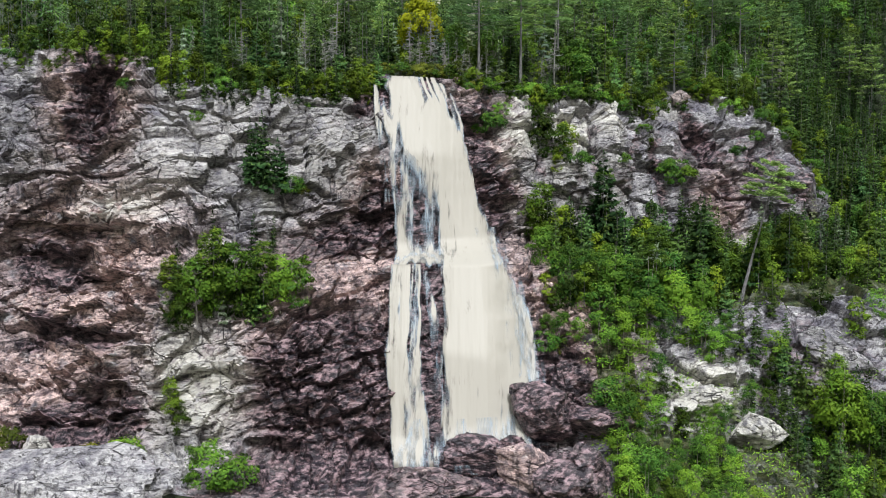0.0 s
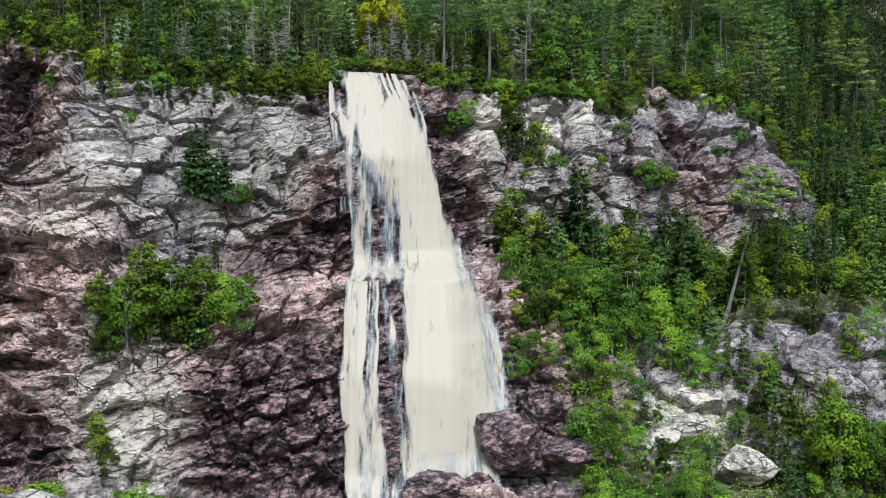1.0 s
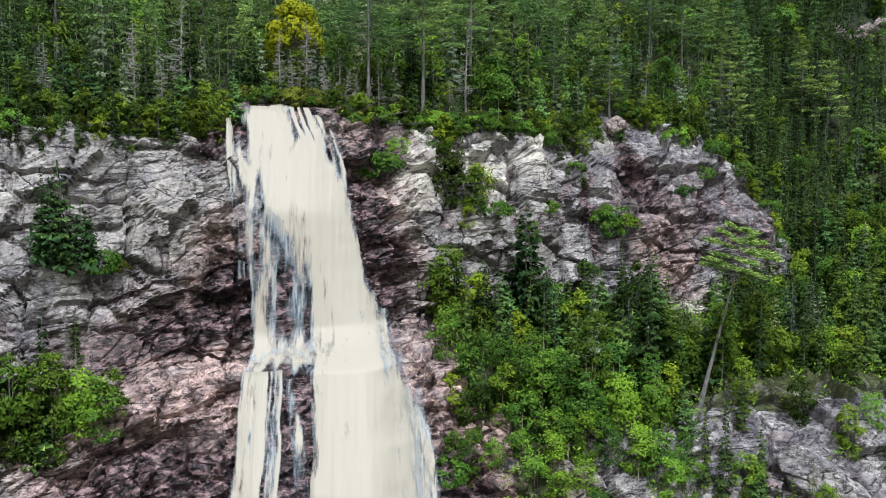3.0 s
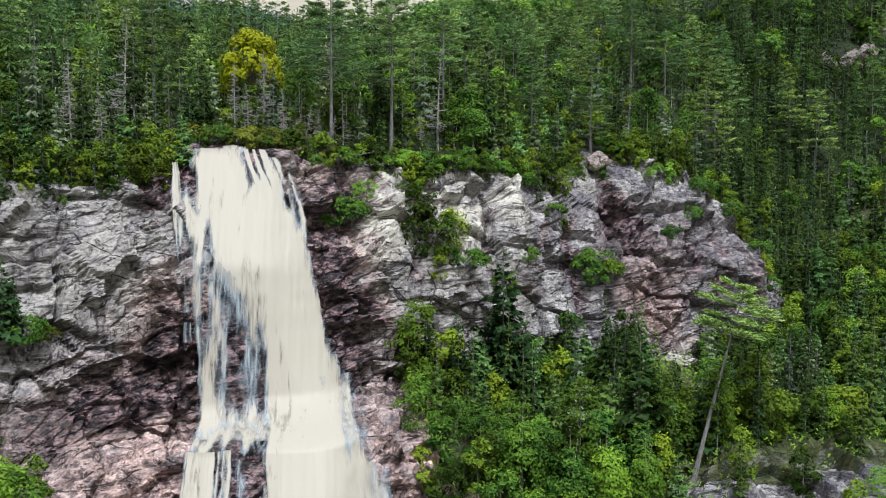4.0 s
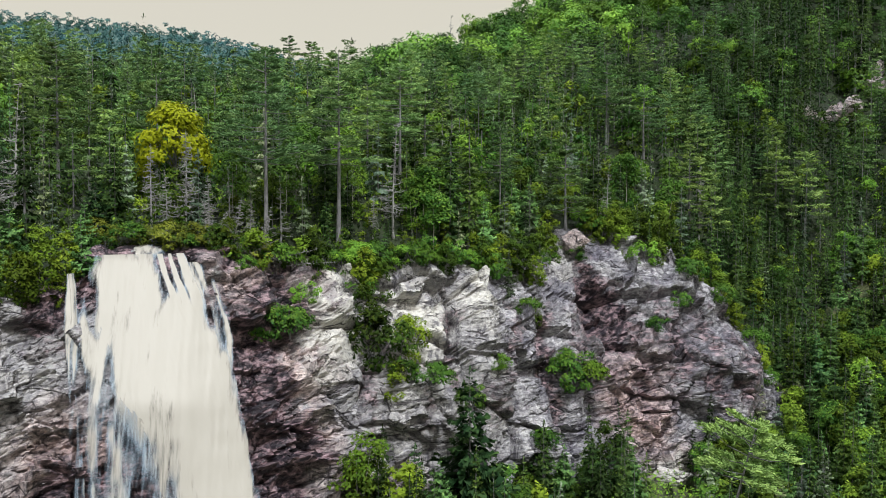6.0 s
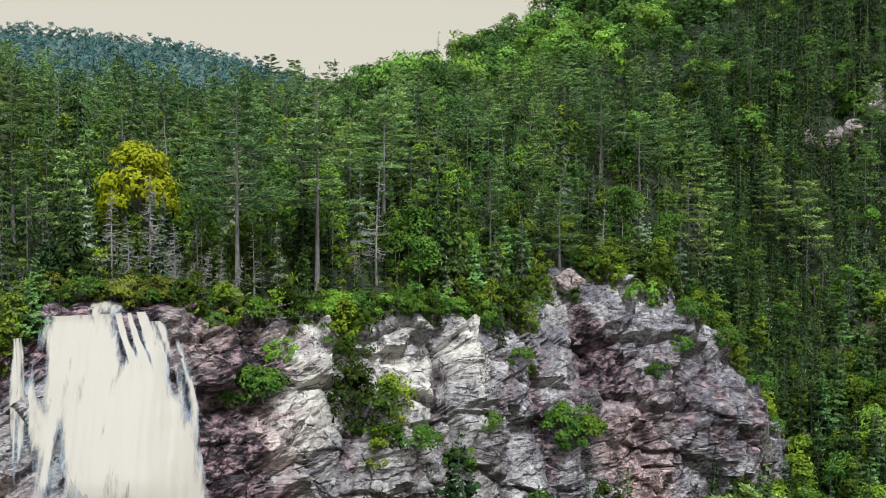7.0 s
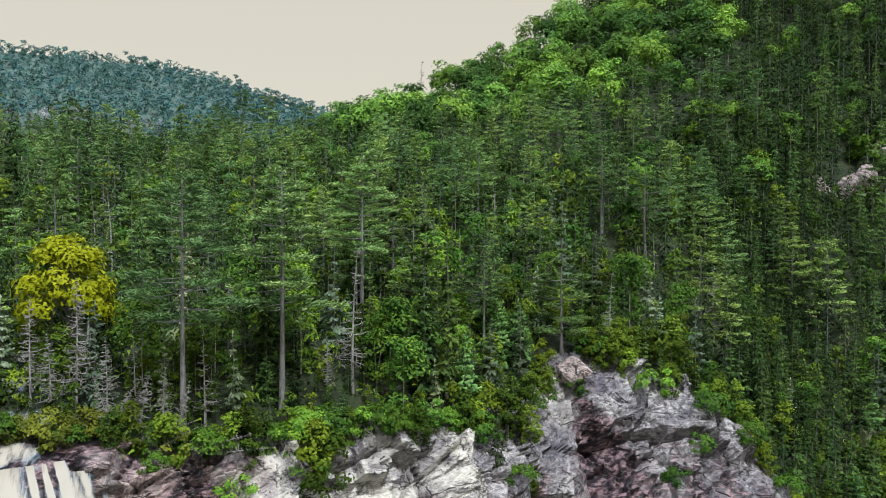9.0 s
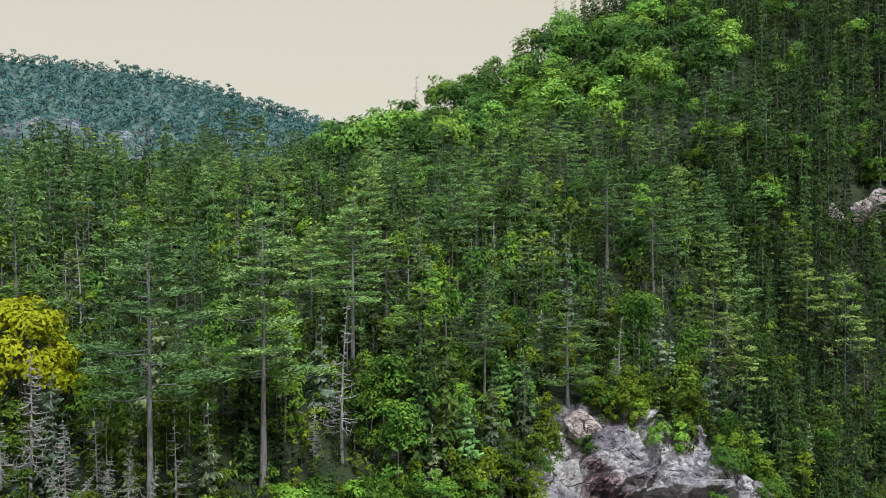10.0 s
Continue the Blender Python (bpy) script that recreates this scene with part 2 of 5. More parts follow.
# ---- the land: one sheet, drawn over the lines where its slope breaks, from the valley to the far hill ----
def ease(pts):
    """Two smooth curves y(x) and z(x) through a line of (x, y, z), without overshoot."""
    a = np.array(pts, float)
    x = a[:, 0]

    def one(v):
        h, d = np.diff(x), np.diff(v) / np.diff(x)
        m = np.zeros(len(x))
        up = d[:-1] * d[1:] > 0
        m[1:-1][up] = 2 * d[:-1][up] * d[1:][up] / (d[:-1][up] + d[1:][up])

        def at(q):
            q = np.clip(q, x[0], x[-1])
            i = np.clip(np.searchsorted(x, q) - 1, 0, len(x) - 2)
            t = (q - x[i]) / h[i]
            return ((2 * t**3 - 3 * t**2 + 1) * v[i] + (t**3 - 2 * t**2 + t) * h[i] * m[i]
                    + (3 * t**2 - 2 * t**3) * v[i + 1] + (t**3 - t**2) * h[i] * m[i + 1])
        return at
    return one(a[:, 1]), one(a[:, 2])


BEHIND = [(-700, -700, -6), (700, -700, -6)]
VALLEY = [(-700, 60, -4), (0, 70, -8), (700, 60, -4)]
TALUS = [(-120, 112, -2), (-58, 117, 1), (-30, 116, -3), (0, 120, -4), (30, 118, -4), (60, 116, -6), (120, 118, -2)]
FOOT = [(-120, 128, 4), (-60, 127, 4), (-30, 127, 2), (0, 130, 0), (14, 132, 2), (30, 131, 4), (50, 130, 3), (80, 132, 4), (120, 140, 10)]
LOWER = [(-120, 140, 20), (-66, 139, 18), (-47, 130.5, 16), (-33, 129, 16), (-11, 135.5, 14), (6, 135.5, 12), (14, 140, 11), (30, 138, 14), (50, 143, 17), (63, 141.5, 18), (85, 146, 18), (120, 160, 22)]
SHELF = [(-120, 146, 28), (-66, 141, 25), (-46, 135, 28), (-33, 131, 19.5), (-16, 142, 25), (-5, 144, 26), (6, 145, 26), (15, 150, 26), (25, 147, 20), (40, 146, 20), (50, 148, 22), (80, 152, 22), (120, 175, 30)]
SHELF_BACK = [(-120, 149, 30), (-66, 145, 27), (-46, 137, 31), (-33, 136, 20.5), (-16, 147, 26.5), (-5, 151, 26.5), (6, 153, 27), (15, 163, 29), (34, 171, 27), (59, 181, 26), (80, 188, 25), (95, 195, 32), (120, 210, 45)]
MIDDLE = [(-120, 150, 46), (-66, 146, 45), (-56, 146.5, 44), (-47, 142, 44), (-24, 146, 40), (-14, 154, 44), (0, 158, 44), (20, 168, 45), (34, 175, 45), (46, 181, 44), (57, 187, 42), (70, 188, 42), (79, 191, 38), (84, 194, 34), (95, 200, 35), (120, 215, 49)]
BROW = [(-120, 155, 64), (-70, 151, 61), (-62, 152, 62), (-54, 153, 61), (-45, 150, 56), (-26, 151, 54.5), (-14, 160, 56), (-8, 165, 59), (4, 168, 57.6), (12, 173, 56.6), (17, 177, 55.8), (34, 182, 55.5), (45, 190, 55.5), (52, 202, 60), (60, 205, 60), (70, 205, 57), (78, 200, 49), (83.5, 195, 37), (90, 200, 36), (120, 222, 55)]
WOOD = [(-120, 190, 76), (-60, 178, 70), (-10, 182, 64), (20, 190, 65.5), (45, 208, 65), (60, 212, 63), (80, 212, 56), (100, 216, 45), (130, 232, 62), (200, 250, 100)]
SLOPE = [(-120, 235, 88), (-10, 228, 76.5), (30, 230, 74.5), (63, 234, 74), (80, 236, 76), (103, 240, 66), (115, 246, 76), (140, 262, 86), (200, 280, 122)]
CREST = [(-120, 280, 95), (-25, 272, 89), (0, 272, 87), (31, 274, 90), (64, 282, 93), (112, 285, 108), (147, 284, 107), (200, 305, 142)]
BENCH = [(-120, 340, 95), (0, 330, 94), (50, 330, 100), (97, 328, 112), (150, 335, 140), (200, 345, 164)]
RIDGE = [(-120, 400, 85), (0, 390, 85), (40, 390, 100), (75, 385, 119.5), (133, 405, 156), (200, 425, 195)]
BACK_VALLEY = [(-300, 600, 60), (0, 600, 60), (75, 600, 80), (133, 600, 130), (250, 600, 190)]
FAR_HILL = [(-700, 1010, 252), (-245, 1000, 244), (-100, 1000, 235), (55, 1000, 194), (250, 1000, 150), (700, 1000, 170)]
BEYOND = [(-700, 2400, 60), (700, 2400, 60)]

COLUMNS = np.concatenate([np.linspace(-700, -82, 26), np.arange(-78, 96, 0.33), np.linspace(96.5, 250, 110), np.linspace(260, 700, 16)])
LINES = [(BEHIND, 4), (VALLEY, 8), (TALUS, 34), (FOOT, 56), (LOWER, 46), (SHELF, 28), (SHELF_BACK, 84), (MIDDLE, 68), (BROW, 20), (WOOD, 20), (SLOPE, 18), (CREST, 18), (BENCH, 18), (RIDGE, 14), (BACK_VALLEY, 24), (FAR_HILL, 6), (BEYOND, 0)]
ROW_OF = {}


def lattice(p, seed):
    """Random numbers in 0..1 on a lattice of whole numbers (arrays)."""
    h = np.zeros(p[0].shape, np.int64) + seed * 7919
    for v, prime in zip(p, (374761393, 668265263, 2147483647)):
        h = (h ^ (v.astype(np.int64) * prime)) * 1274126177 & 0xFFFFFFFF
        h ^= h >> 15
    return (h & 0xFFFFFF) / float(0x1000000)


def smooth_noise(a, b, seed):
    i, j = np.floor(a), np.floor(b)
    u, v = a - i, b - j
    u, v = u * u * u * (u * (6 * u - 15) + 10), v * v * v * (v * (6 * v - 15) + 10)
    n = lambda p, q: lattice((p, q), seed)
    return (n(i, j) * (1 - u) + n(i + 1, j) * u) * (1 - v) + (n(i, j + 1) * (1 - u) + n(i + 1, j + 1) * u) * v


def fractal(a, b, seed, octaves=4, gain=0.5):
    total, size = 0.0, 1.0
    for o in range(octaves):
        total = total + size * (smooth_noise(a * 2**o, b * 2**o, seed + o) - 0.5)
        size *= gain
    return total


def blocks(a, b, seed):
    """Broken rock: every cell is a tilted facet of its own; returns its height and the nearness of a joint."""
    i, j = np.floor(a), np.floor(b)
    best, second = np.full(a.shape, 9.0), np.full(a.shape, 9.0)
    height = np.zeros(a.shape)
    for di in (-1, 0, 1):
        for dj in (-1, 0, 1):
            p, q = i + di, j + dj
            ox, oy = p + 0.15 + 0.7 * lattice((p, q), seed), q + 0.15 + 0.7 * lattice((p, q), seed + 1)
            d = np.hypot(a - ox, b - oy)
            lift = (lattice((p, q), seed + 2) - 0.5) + (a - ox) * 1.3 * (lattice((p, q), seed + 3) - 0.5) + (b - oy) * 1.6 * (lattice((p, q), seed + 4) - 0.62)
            near = d < best
            second = np.where(near, best, np.minimum(second, d))
            height = np.where(near, lift, height)
            best = np.where(near, d, best)
    return height, np.clip(1 - (second - best) / 0.09, 0, 1)


def build_land():
    ys, zs, row = [], [], 0
    for (line, steps), after in zip(LINES, LINES[1:] + [None]):
        ROW_OF[id(line)] = row
        fy, fz = ease(line)
        y0, z0 = fy(COLUMNS), fz(COLUMNS)
        if after is None:
            ys.append(y0), zs.append(z0)
            break
        gy, gz = ease(after[0])
        y1, z1 = gy(COLUMNS), gz(COLUMNS)
        for s in range(steps):
            ys.append(y0 + (y1 - y0) * s / steps)
            zs.append(z0 + (z1 - z0) * s / steps)
        row += steps
    Y, Z = np.array(ys), np.array(zs)
    X = np.tile(COLUMNS, (len(Y), 1))
    return X, Y, Z


LAND_X, LAND_Y, LAND_Z = build_land()
FOOT_ROW, SHELF_ROW, SHELF_BACK_ROW, BROW_ROW, TALUS_ROW = (ROW_OF[id(v)] for v in (FOOT, SHELF, SHELF_BACK, BROW, TALUS))
BACK_ROW = ROW_OF[id(BACK_VALLEY)]


def spots(x, z, list_of):
    """How far a place on the face lies within any of the soft ovals (x, z, half width, half height, weight)."""
    total = np.zeros(x.shape)
    for cx, cz, rx, rz, w in list_of:
        total = np.maximum(total, w * np.clip(1.6 - np.hypot((x - cx) / rx, (z - cz) / rz), 0, 1))
    return total


# wet rock by the fall, plus painted shade in hollows and under lips
WET_SHADED = [(-26, 23, 9, 4, 0.5), (-21, 30, 8, 3.5, 0.6), (-60, 16, 10, 2.2, 0.8), (-56, 3.5, 10, 3, 0.9), (-47, 5, 4, 5, 0.7), (-62, 31, 9, 1.6, 0.7), (-5, 60, 9, 3, 1.0), (-5, -2, 30, 4, 0.8), (-17, 9, 11, 12, 1.0), (-9, 34, 6, 6, 1.0), (-3, 10, 8, 22, 0.8), (-15, 31, 7, 4, 0.8), (6.5, 48, 4.0, 9, 1.0), (9, 36, 4, 8, 0.9), (-12.5, 57, 3, 4, 1.0), (17, 9, 6, 9, 0.8), (-59, 53, 4, 9, 1.0),
       (15, 22, 8, 7, 0.45), (-64, 26, 9, 4, 0.8), (56, 49, 4.5, 4.5, 1.0), (0, 40, 8, 16, 0.7), (-54, 8, 6, 4, 0.7), (45, 43, 1.8, 8, 0.75), (29.5, 47, 0.9, 8, 0.6), (20, 42, 1.0, 7, 0.6), (61, 39, 2, 5, 0.6), (66, 44, 2.2, 9, 0.6), (71.5, 40, 1.6, 9, 0.65), (77, 38, 2.5, 8, 0.6), (52, 44, 3, 8, 0.55), (39, 46, 1.6, 7, 0.55), (35, 40, 3, 5, 0.5), (25, 42, 2, 6, 0.45), (58, 12, 5, 6, 0.5), (66, 10, 4, 6, 0.4), (50, 9, 2, 5, 0.5), (60, 44, 13, 9, 0.52), (76, 44, 3, 7, 0.45), (54, 50, 3, 6, 0.9), (-50, 10, 9, 5, 0.4), (8, 55, 4, 4, 0.8), (-13, 56, 4, 5, 0.8)]
RED = [(-57, 26, 16, 14, 1.0), (-58, 9, 13, 10, 1.0), (8.5, 38, 4, 7, 1.0), (-12, 15, 18, 16, 1.0), (17, 18, 12, 12, 1.0), (9, 42, 4.5, 14, 0.9), (-59, 54, 7, 10, 1.0), (59, 37, 5, 7, 0.9), (-10, 37, 6, 7, 1.0), (85, 14, 8, 6, 0.8), (5, 56, 4, 3, 0.7), (63, 27, 5, 3, 0.8)]
PALE = [(-38, 47, 14, 9, 0.35), (-36.5, 10, 6, 8, 1.0), (15, 51, 2.8, 5.5, 1.0), (25, 50, 5, 5.5, 1.0), (40, 7.5, 6, 4, 1.0), (84, 14, 6, 4, 0.7), (33.5, 52, 2.6, 4, 1.0), (-20, 46, 9, 8, 0.4), (26, 39, 11, 9, 0.35), (51, 57, 3, 3, 0.6), (63, 27, 3, 2, 1.0), (-52, 36, 8, 3, 0.8)]


HOLLOWS = [(-59, 52, 2.6, 8, 4.5), (-12, 32, 4, 4, 2.5), (-64, 26, 10, 2.4, 3.5), (-54, 8, 4, 2.5, 3.0), (56, 49.5, 4, 4, 5.0), (7.5, 46, 2.5, 10, 1.8), (-48, 22, 6, 1.2, 1.5), (-38, 37, 12, 1.0, 1.0), (61, 38, 2, 5, 1.5),
           (15, 53, 1.6, 5, -1.8), (33.5, 52, 2.2, 5, -1.8), (-48, 33, 9, 2.2, -1.8), (73, 43, 5, 9, -2.0), (15, 9, 4, 4, -1.5), (45, 44, 1.8, 9, 2.4), (29.5, 48, 0.8, 8, 1.6), (20, 44, 1.1, 9, 1.8), (-26, 47, 1.0, 6, 1.2), (-46, 47.5, 5, 0.6, 1.0)]


# Overhanging edges of the beds: x, z, half width, depth, how far down, dip.
LIPS = [(-62, 41.5, 16, 1.6, 1.5, 0.05), (-60, 33, 15, 2.6, 2.0, -0.04), (-61, 25.5, 18, 3.0, 1.8, 0.03), (-59, 17.5, 15, 2.6, 1.7, -0.12), (-58, 10.5, 14, 2.6, 2.0, -0.06), (-56, 5.5, 12, 2.4, 2.0, 0.0),
        (-13, 35.5, 9, 2.8, 2.2, 0.16), (-36, 50.5, 13, 1.2, 0.8, -0.12), (-33, 44, 12, 1.1, 0.9, 0.06), (-22, 36, 9, 1.2, 1.2, 0.08), (-18, 20, 10, 1.4, 1.3, 0.2), (-17, 12, 10, 1.5, 1.4, 0.25), (-19, 5, 9, 1.5, 1.5, 0.15),
        (28, 46, 12, 1.0, 0.8, -0.1), (27, 39, 10, 1.1, 1.0, 0.12), (58, 52, 7, 2.6, 2.2, -0.1), (61, 44, 8, 1.8, 1.4, -0.22), (64, 37, 9, 1.6, 1.4, -0.2), (72, 46, 7, 0.9, 0.8, 0.15), (15, 23, 6, 1.6, 1.3, -0.1), (16, 15, 6, 1.6, 1.4, -0.1), (8, 51, 4, 1.5, 1.6, -0.2), (9, 40, 4, 1.4, 1.6, -0.2)]


def shape_rock():
    """Push the bare rock in and out along its normals; returns the places and the stains."""
    X, Y, Z = LAND_X.copy(), LAND_Y.copy(), LAND_Z.copy()
    dxu, dyu, dzu = np.gradient(X, axis=1), np.gradient(Y, axis=1), np.gradient(Z, axis=1)
    dxv, dyv, dzv = np.zeros_like(X), np.gradient(Y, axis=0), np.gradient(Z, axis=0)
    nx, ny, nz = dyu * dzv - dzu * dyv, dzu * dxv - dxu * dzv, dxu * dyv - dyu * dxv
    size = np.sqrt(nx**2 + ny**2 + nz**2) + 1e-9
    nx, ny, nz = nx / size, ny / size, nz / size
    rows = np.arange(len(Y))[:, None]
    inside = np.clip((rows - TALUS_ROW) / 12, 0, 1) * np.clip((BROW_ROW + 6 - rows) / 9, 0, 1)
    inside = inside * np.clip((X + 100) / 20, 0, 1) * np.clip((128 - X) / 15, 0, 1)
    across = X + 0.55 * Y
    up = Z + 0.35 * Y
    bend = fractal(across / 9, up / 9, 11, 3)
    tilt = up - 0.33 * across
    big, _ = blocks(across / 9 + bend * 0.8, tilt / 6.5 + bend, 21)
    mid, joint = blocks(across / 5.6 + bend * 0.5, tilt / 2.9 + bend * 0.5, 31)
    small, crack = blocks(across / 1.7 + bend * 1.0, tilt / 1.0 + bend * 1.0, 41)
    slab, split = blocks(across / 7.5 + bend * 0.4, up / 9.0 + bend * 0.3, 37)
    broken = np.clip(spots(X, Z, RED) + 0.5 * fractal(across / 8, up / 8, 53, 3), 0, 1)
    rough = 0.22 + 0.75 * broken + 0.35 * np.clip(fractal(across / 14, up / 14, 51, 2) * 2, 0, 1)
    push = 1.9 * big + (1.7 * slab - 0.9 * split) * (1 - 0.7 * broken) + (1.15 * mid + 0.34 * small - 0.9 * joint - 0.3 * crack) * rough + 0.55 * fractal(across / 5, up / 5, 61, 5, 0.5)
    bed = (up - 0.10 * across) / 6.0 + 0.9 * bend + 0.35 * fractal(across / 5, up / 12, 57, 3)
    step = (bed % 1.0) ** 2.2
    push = push + 2.6 * (step - 0.4) * np.clip(0.25 + broken * 0.9, 0, 1) * np.clip(1.2 - np.abs(X - 5) / 500, 0, 1)
    for cx, cz, half, depth, fall_off, dip in LIPS:  # rock undercut below a sharp edge
        below = cz + dip * (X - cx) + 1.6 * bend + 0.5 * fractal(across / 3, up / 3, 63, 3) - Z
        push = push - depth * np.where(below > 0, np.exp(-np.maximum(below, 0) / fall_off), 0) * np.clip((half - np.abs(X - cx)) / (0.3 * half), 0, 1)
    for cx, cz, rx, rz, depth in HOLLOWS:
        push = push - depth * np.exp(-((X - cx) / rx) ** 2 - ((Z - cz) / rz) ** 2)
    under_water = np.clip(1 - np.abs(X - np.interp(Z, (0, 24, 27, 59), (3.5, 2.5, 0.5, -6.5))) / np.interp(Z, (0, 24, 27, 59), (11, 12, 9, 5.5)), 0, 0.25) * 4
    push = push * (1 - under_water) + np.minimum(push * 0.5, 0.25) * under_water
    push = push * inside
    where_x, where_z = X + 2.5 * fractal(across / 4, up / 4, 71, 4), Z + 3.0 * fractal(across / 4, up / 4, 81, 4)
    # the wet layer also holds the painted shade of the recesses
    stains = {"wet": spots(where_x, where_z, WET_SHADED), "red": spots(where_x, where_z, RED), "pale": spots(where_x, where_z, PALE)}
    spur_top = (rows > SHELF_ROW - 4) & (rows < SHELF_BACK_ROW + 3) & (X > 19)
    gully = np.clip((X - 84 + 0.06 * (Z - 36)) / 4, 0, 1)
    stains["moss"] = np.maximum(np.maximum(spur_top * 0.8, gully), ((rows < SHELF_BACK_ROW) & (X > 24)) * np.where((X > 30) & (Z > 3) & (Z < 20), 0.12, 0.62))
    on_face = (rows < BROW_ROW + 8) & (rows > TALUS_ROW - 4)
    stains = {key: (value * on_face).ravel() for key, value in stains.items()}
    hill = (rows > BROW_ROW) * np.clip((rows - BROW_ROW) / 12, 0, 1)
    swell = 1.2 * fractal(X / 12, Y / 12, 91, 4) * hill
    return X + nx * push, Y + ny * push, Z + nz * push + swell, stains


def sheet(name, X, Y, Z, r0, r1, mat, stains=None):
    """One mesh from the rows r0 to r1 of the land."""
    rows, cols = r1 - r0 + 1, X.shape[1]
    v = np.stack([X[r0:r1 + 1], Y[r0:r1 + 1], Z[r0:r1 + 1]], -1).reshape(-1, 3)
    k = (np.arange(rows - 1)[:, None] * cols + np.arange(cols - 1)).ravel()
    faces = np.stack([k, k + 1, k + cols + 1, k + cols], -1)
    me = quick_mesh(name, v, faces, mat)
    if stains:
        for key, value in stains.items():
            layer = me.attributes.new(key, "FLOAT", "POINT")
            layer.data.foreach_set("value", value[r0 * cols:(r1 + 1) * cols].astype(np.float32))
    return new(name, me)


def quick_mesh(name, verts, faces, mat, smooth=False):
    """A mesh from arrays: verts n x 3, faces m x 3 or m x 4."""
    me = bpy.data.meshes.new(name)
    verts, faces = np.asarray(verts, np.float32), np.asarray(faces, np.int32)
    side = faces.shape[1]
    me.vertices.add(len(verts))
    me.vertices.foreach_set("co", verts.ravel())
    me.loops.add(faces.size)
    me.loops.foreach_set("vertex_index", faces.ravel())
    me.polygons.add(len(faces))
    me.polygons.foreach_set("loop_start", np.arange(0, faces.size, side, dtype=np.int32))
    me.polygons.foreach_set("loop_total", np.full(len(faces), side, dtype=np.int32))
    me.polygons.foreach_set("use_smooth", np.full(len(faces), smooth))
    me.update(calc_edges=True)
    me.materials.append(mat)
    return me


ROCK_X, ROCK_Y, ROCK_Z, STAINS = shape_rock()
cliff = sheet("cliff", ROCK_X, ROCK_Y, ROCK_Z, TALUS_ROW, BROW_ROW + 4, ROCK, STAINS)
tagged(cliff, "weathered grey and pink granite cliff, cracked and stained", "cliff", kind="structure")
wide = slice(None, None, 4)
hillside = sheet("ground", ROCK_X[:, wide], ROCK_Y[:, wide], ROCK_Z[:, wide] - 0.25, BROW_ROW + 2, BACK_ROW, FLOOR)
tagged(hillside, "steep mossy forest floor above the cliff", "ground", kind="structure")
far_side = sheet("ground_far", ROCK_X[:, wide], ROCK_Y[:, wide], ROCK_Z[:, wide] - 0.25, BACK_ROW, len(ROCK_Y) - 1, HAZY_FLOOR)
tagged(far_side, "far wooded hill, blue-green haze tinted into its floor", "ground", kind="structure")
valley = sheet("ground_valley", ROCK_X[:, wide], ROCK_Y[:, wide], ROCK_Z[:, wide] - 0.1, 0, TALUS_ROW + 2, FLOOR)
tagged(valley, "dark valley floor below the cliff", "ground", kind="structure")


def column_of(x):
    return int(np.clip(np.searchsorted(COLUMNS, x), 0, len(COLUMNS) - 1))


def ground(x, y, upper=True):
    """The height of the hillside (or of the wooded spur below the cliff) at a place of the plan."""
    c = column_of(x)
    rows = slice(BROW_ROW, None) if upper else slice(TALUS_ROW, (BROW_ROW if x > 84 else SHELF_BACK_ROW) + 1)
    return float(np.interp(y, np.maximum.accumulate(ROCK_Y[rows, c]), ROCK_Z[rows, c]))


def on_face(x, z):
    """The place on the rock face at height z."""
    c = column_of(x)
    rows = slice(FOOT_ROW, BROW_ROW + 3)
    k = FOOT_ROW + int(np.argmin(np.abs(ROCK_Z[rows, c] - z)))
    return ROCK_X[k, c], ROCK_Y[k, c], ROCK_Z[k, c]

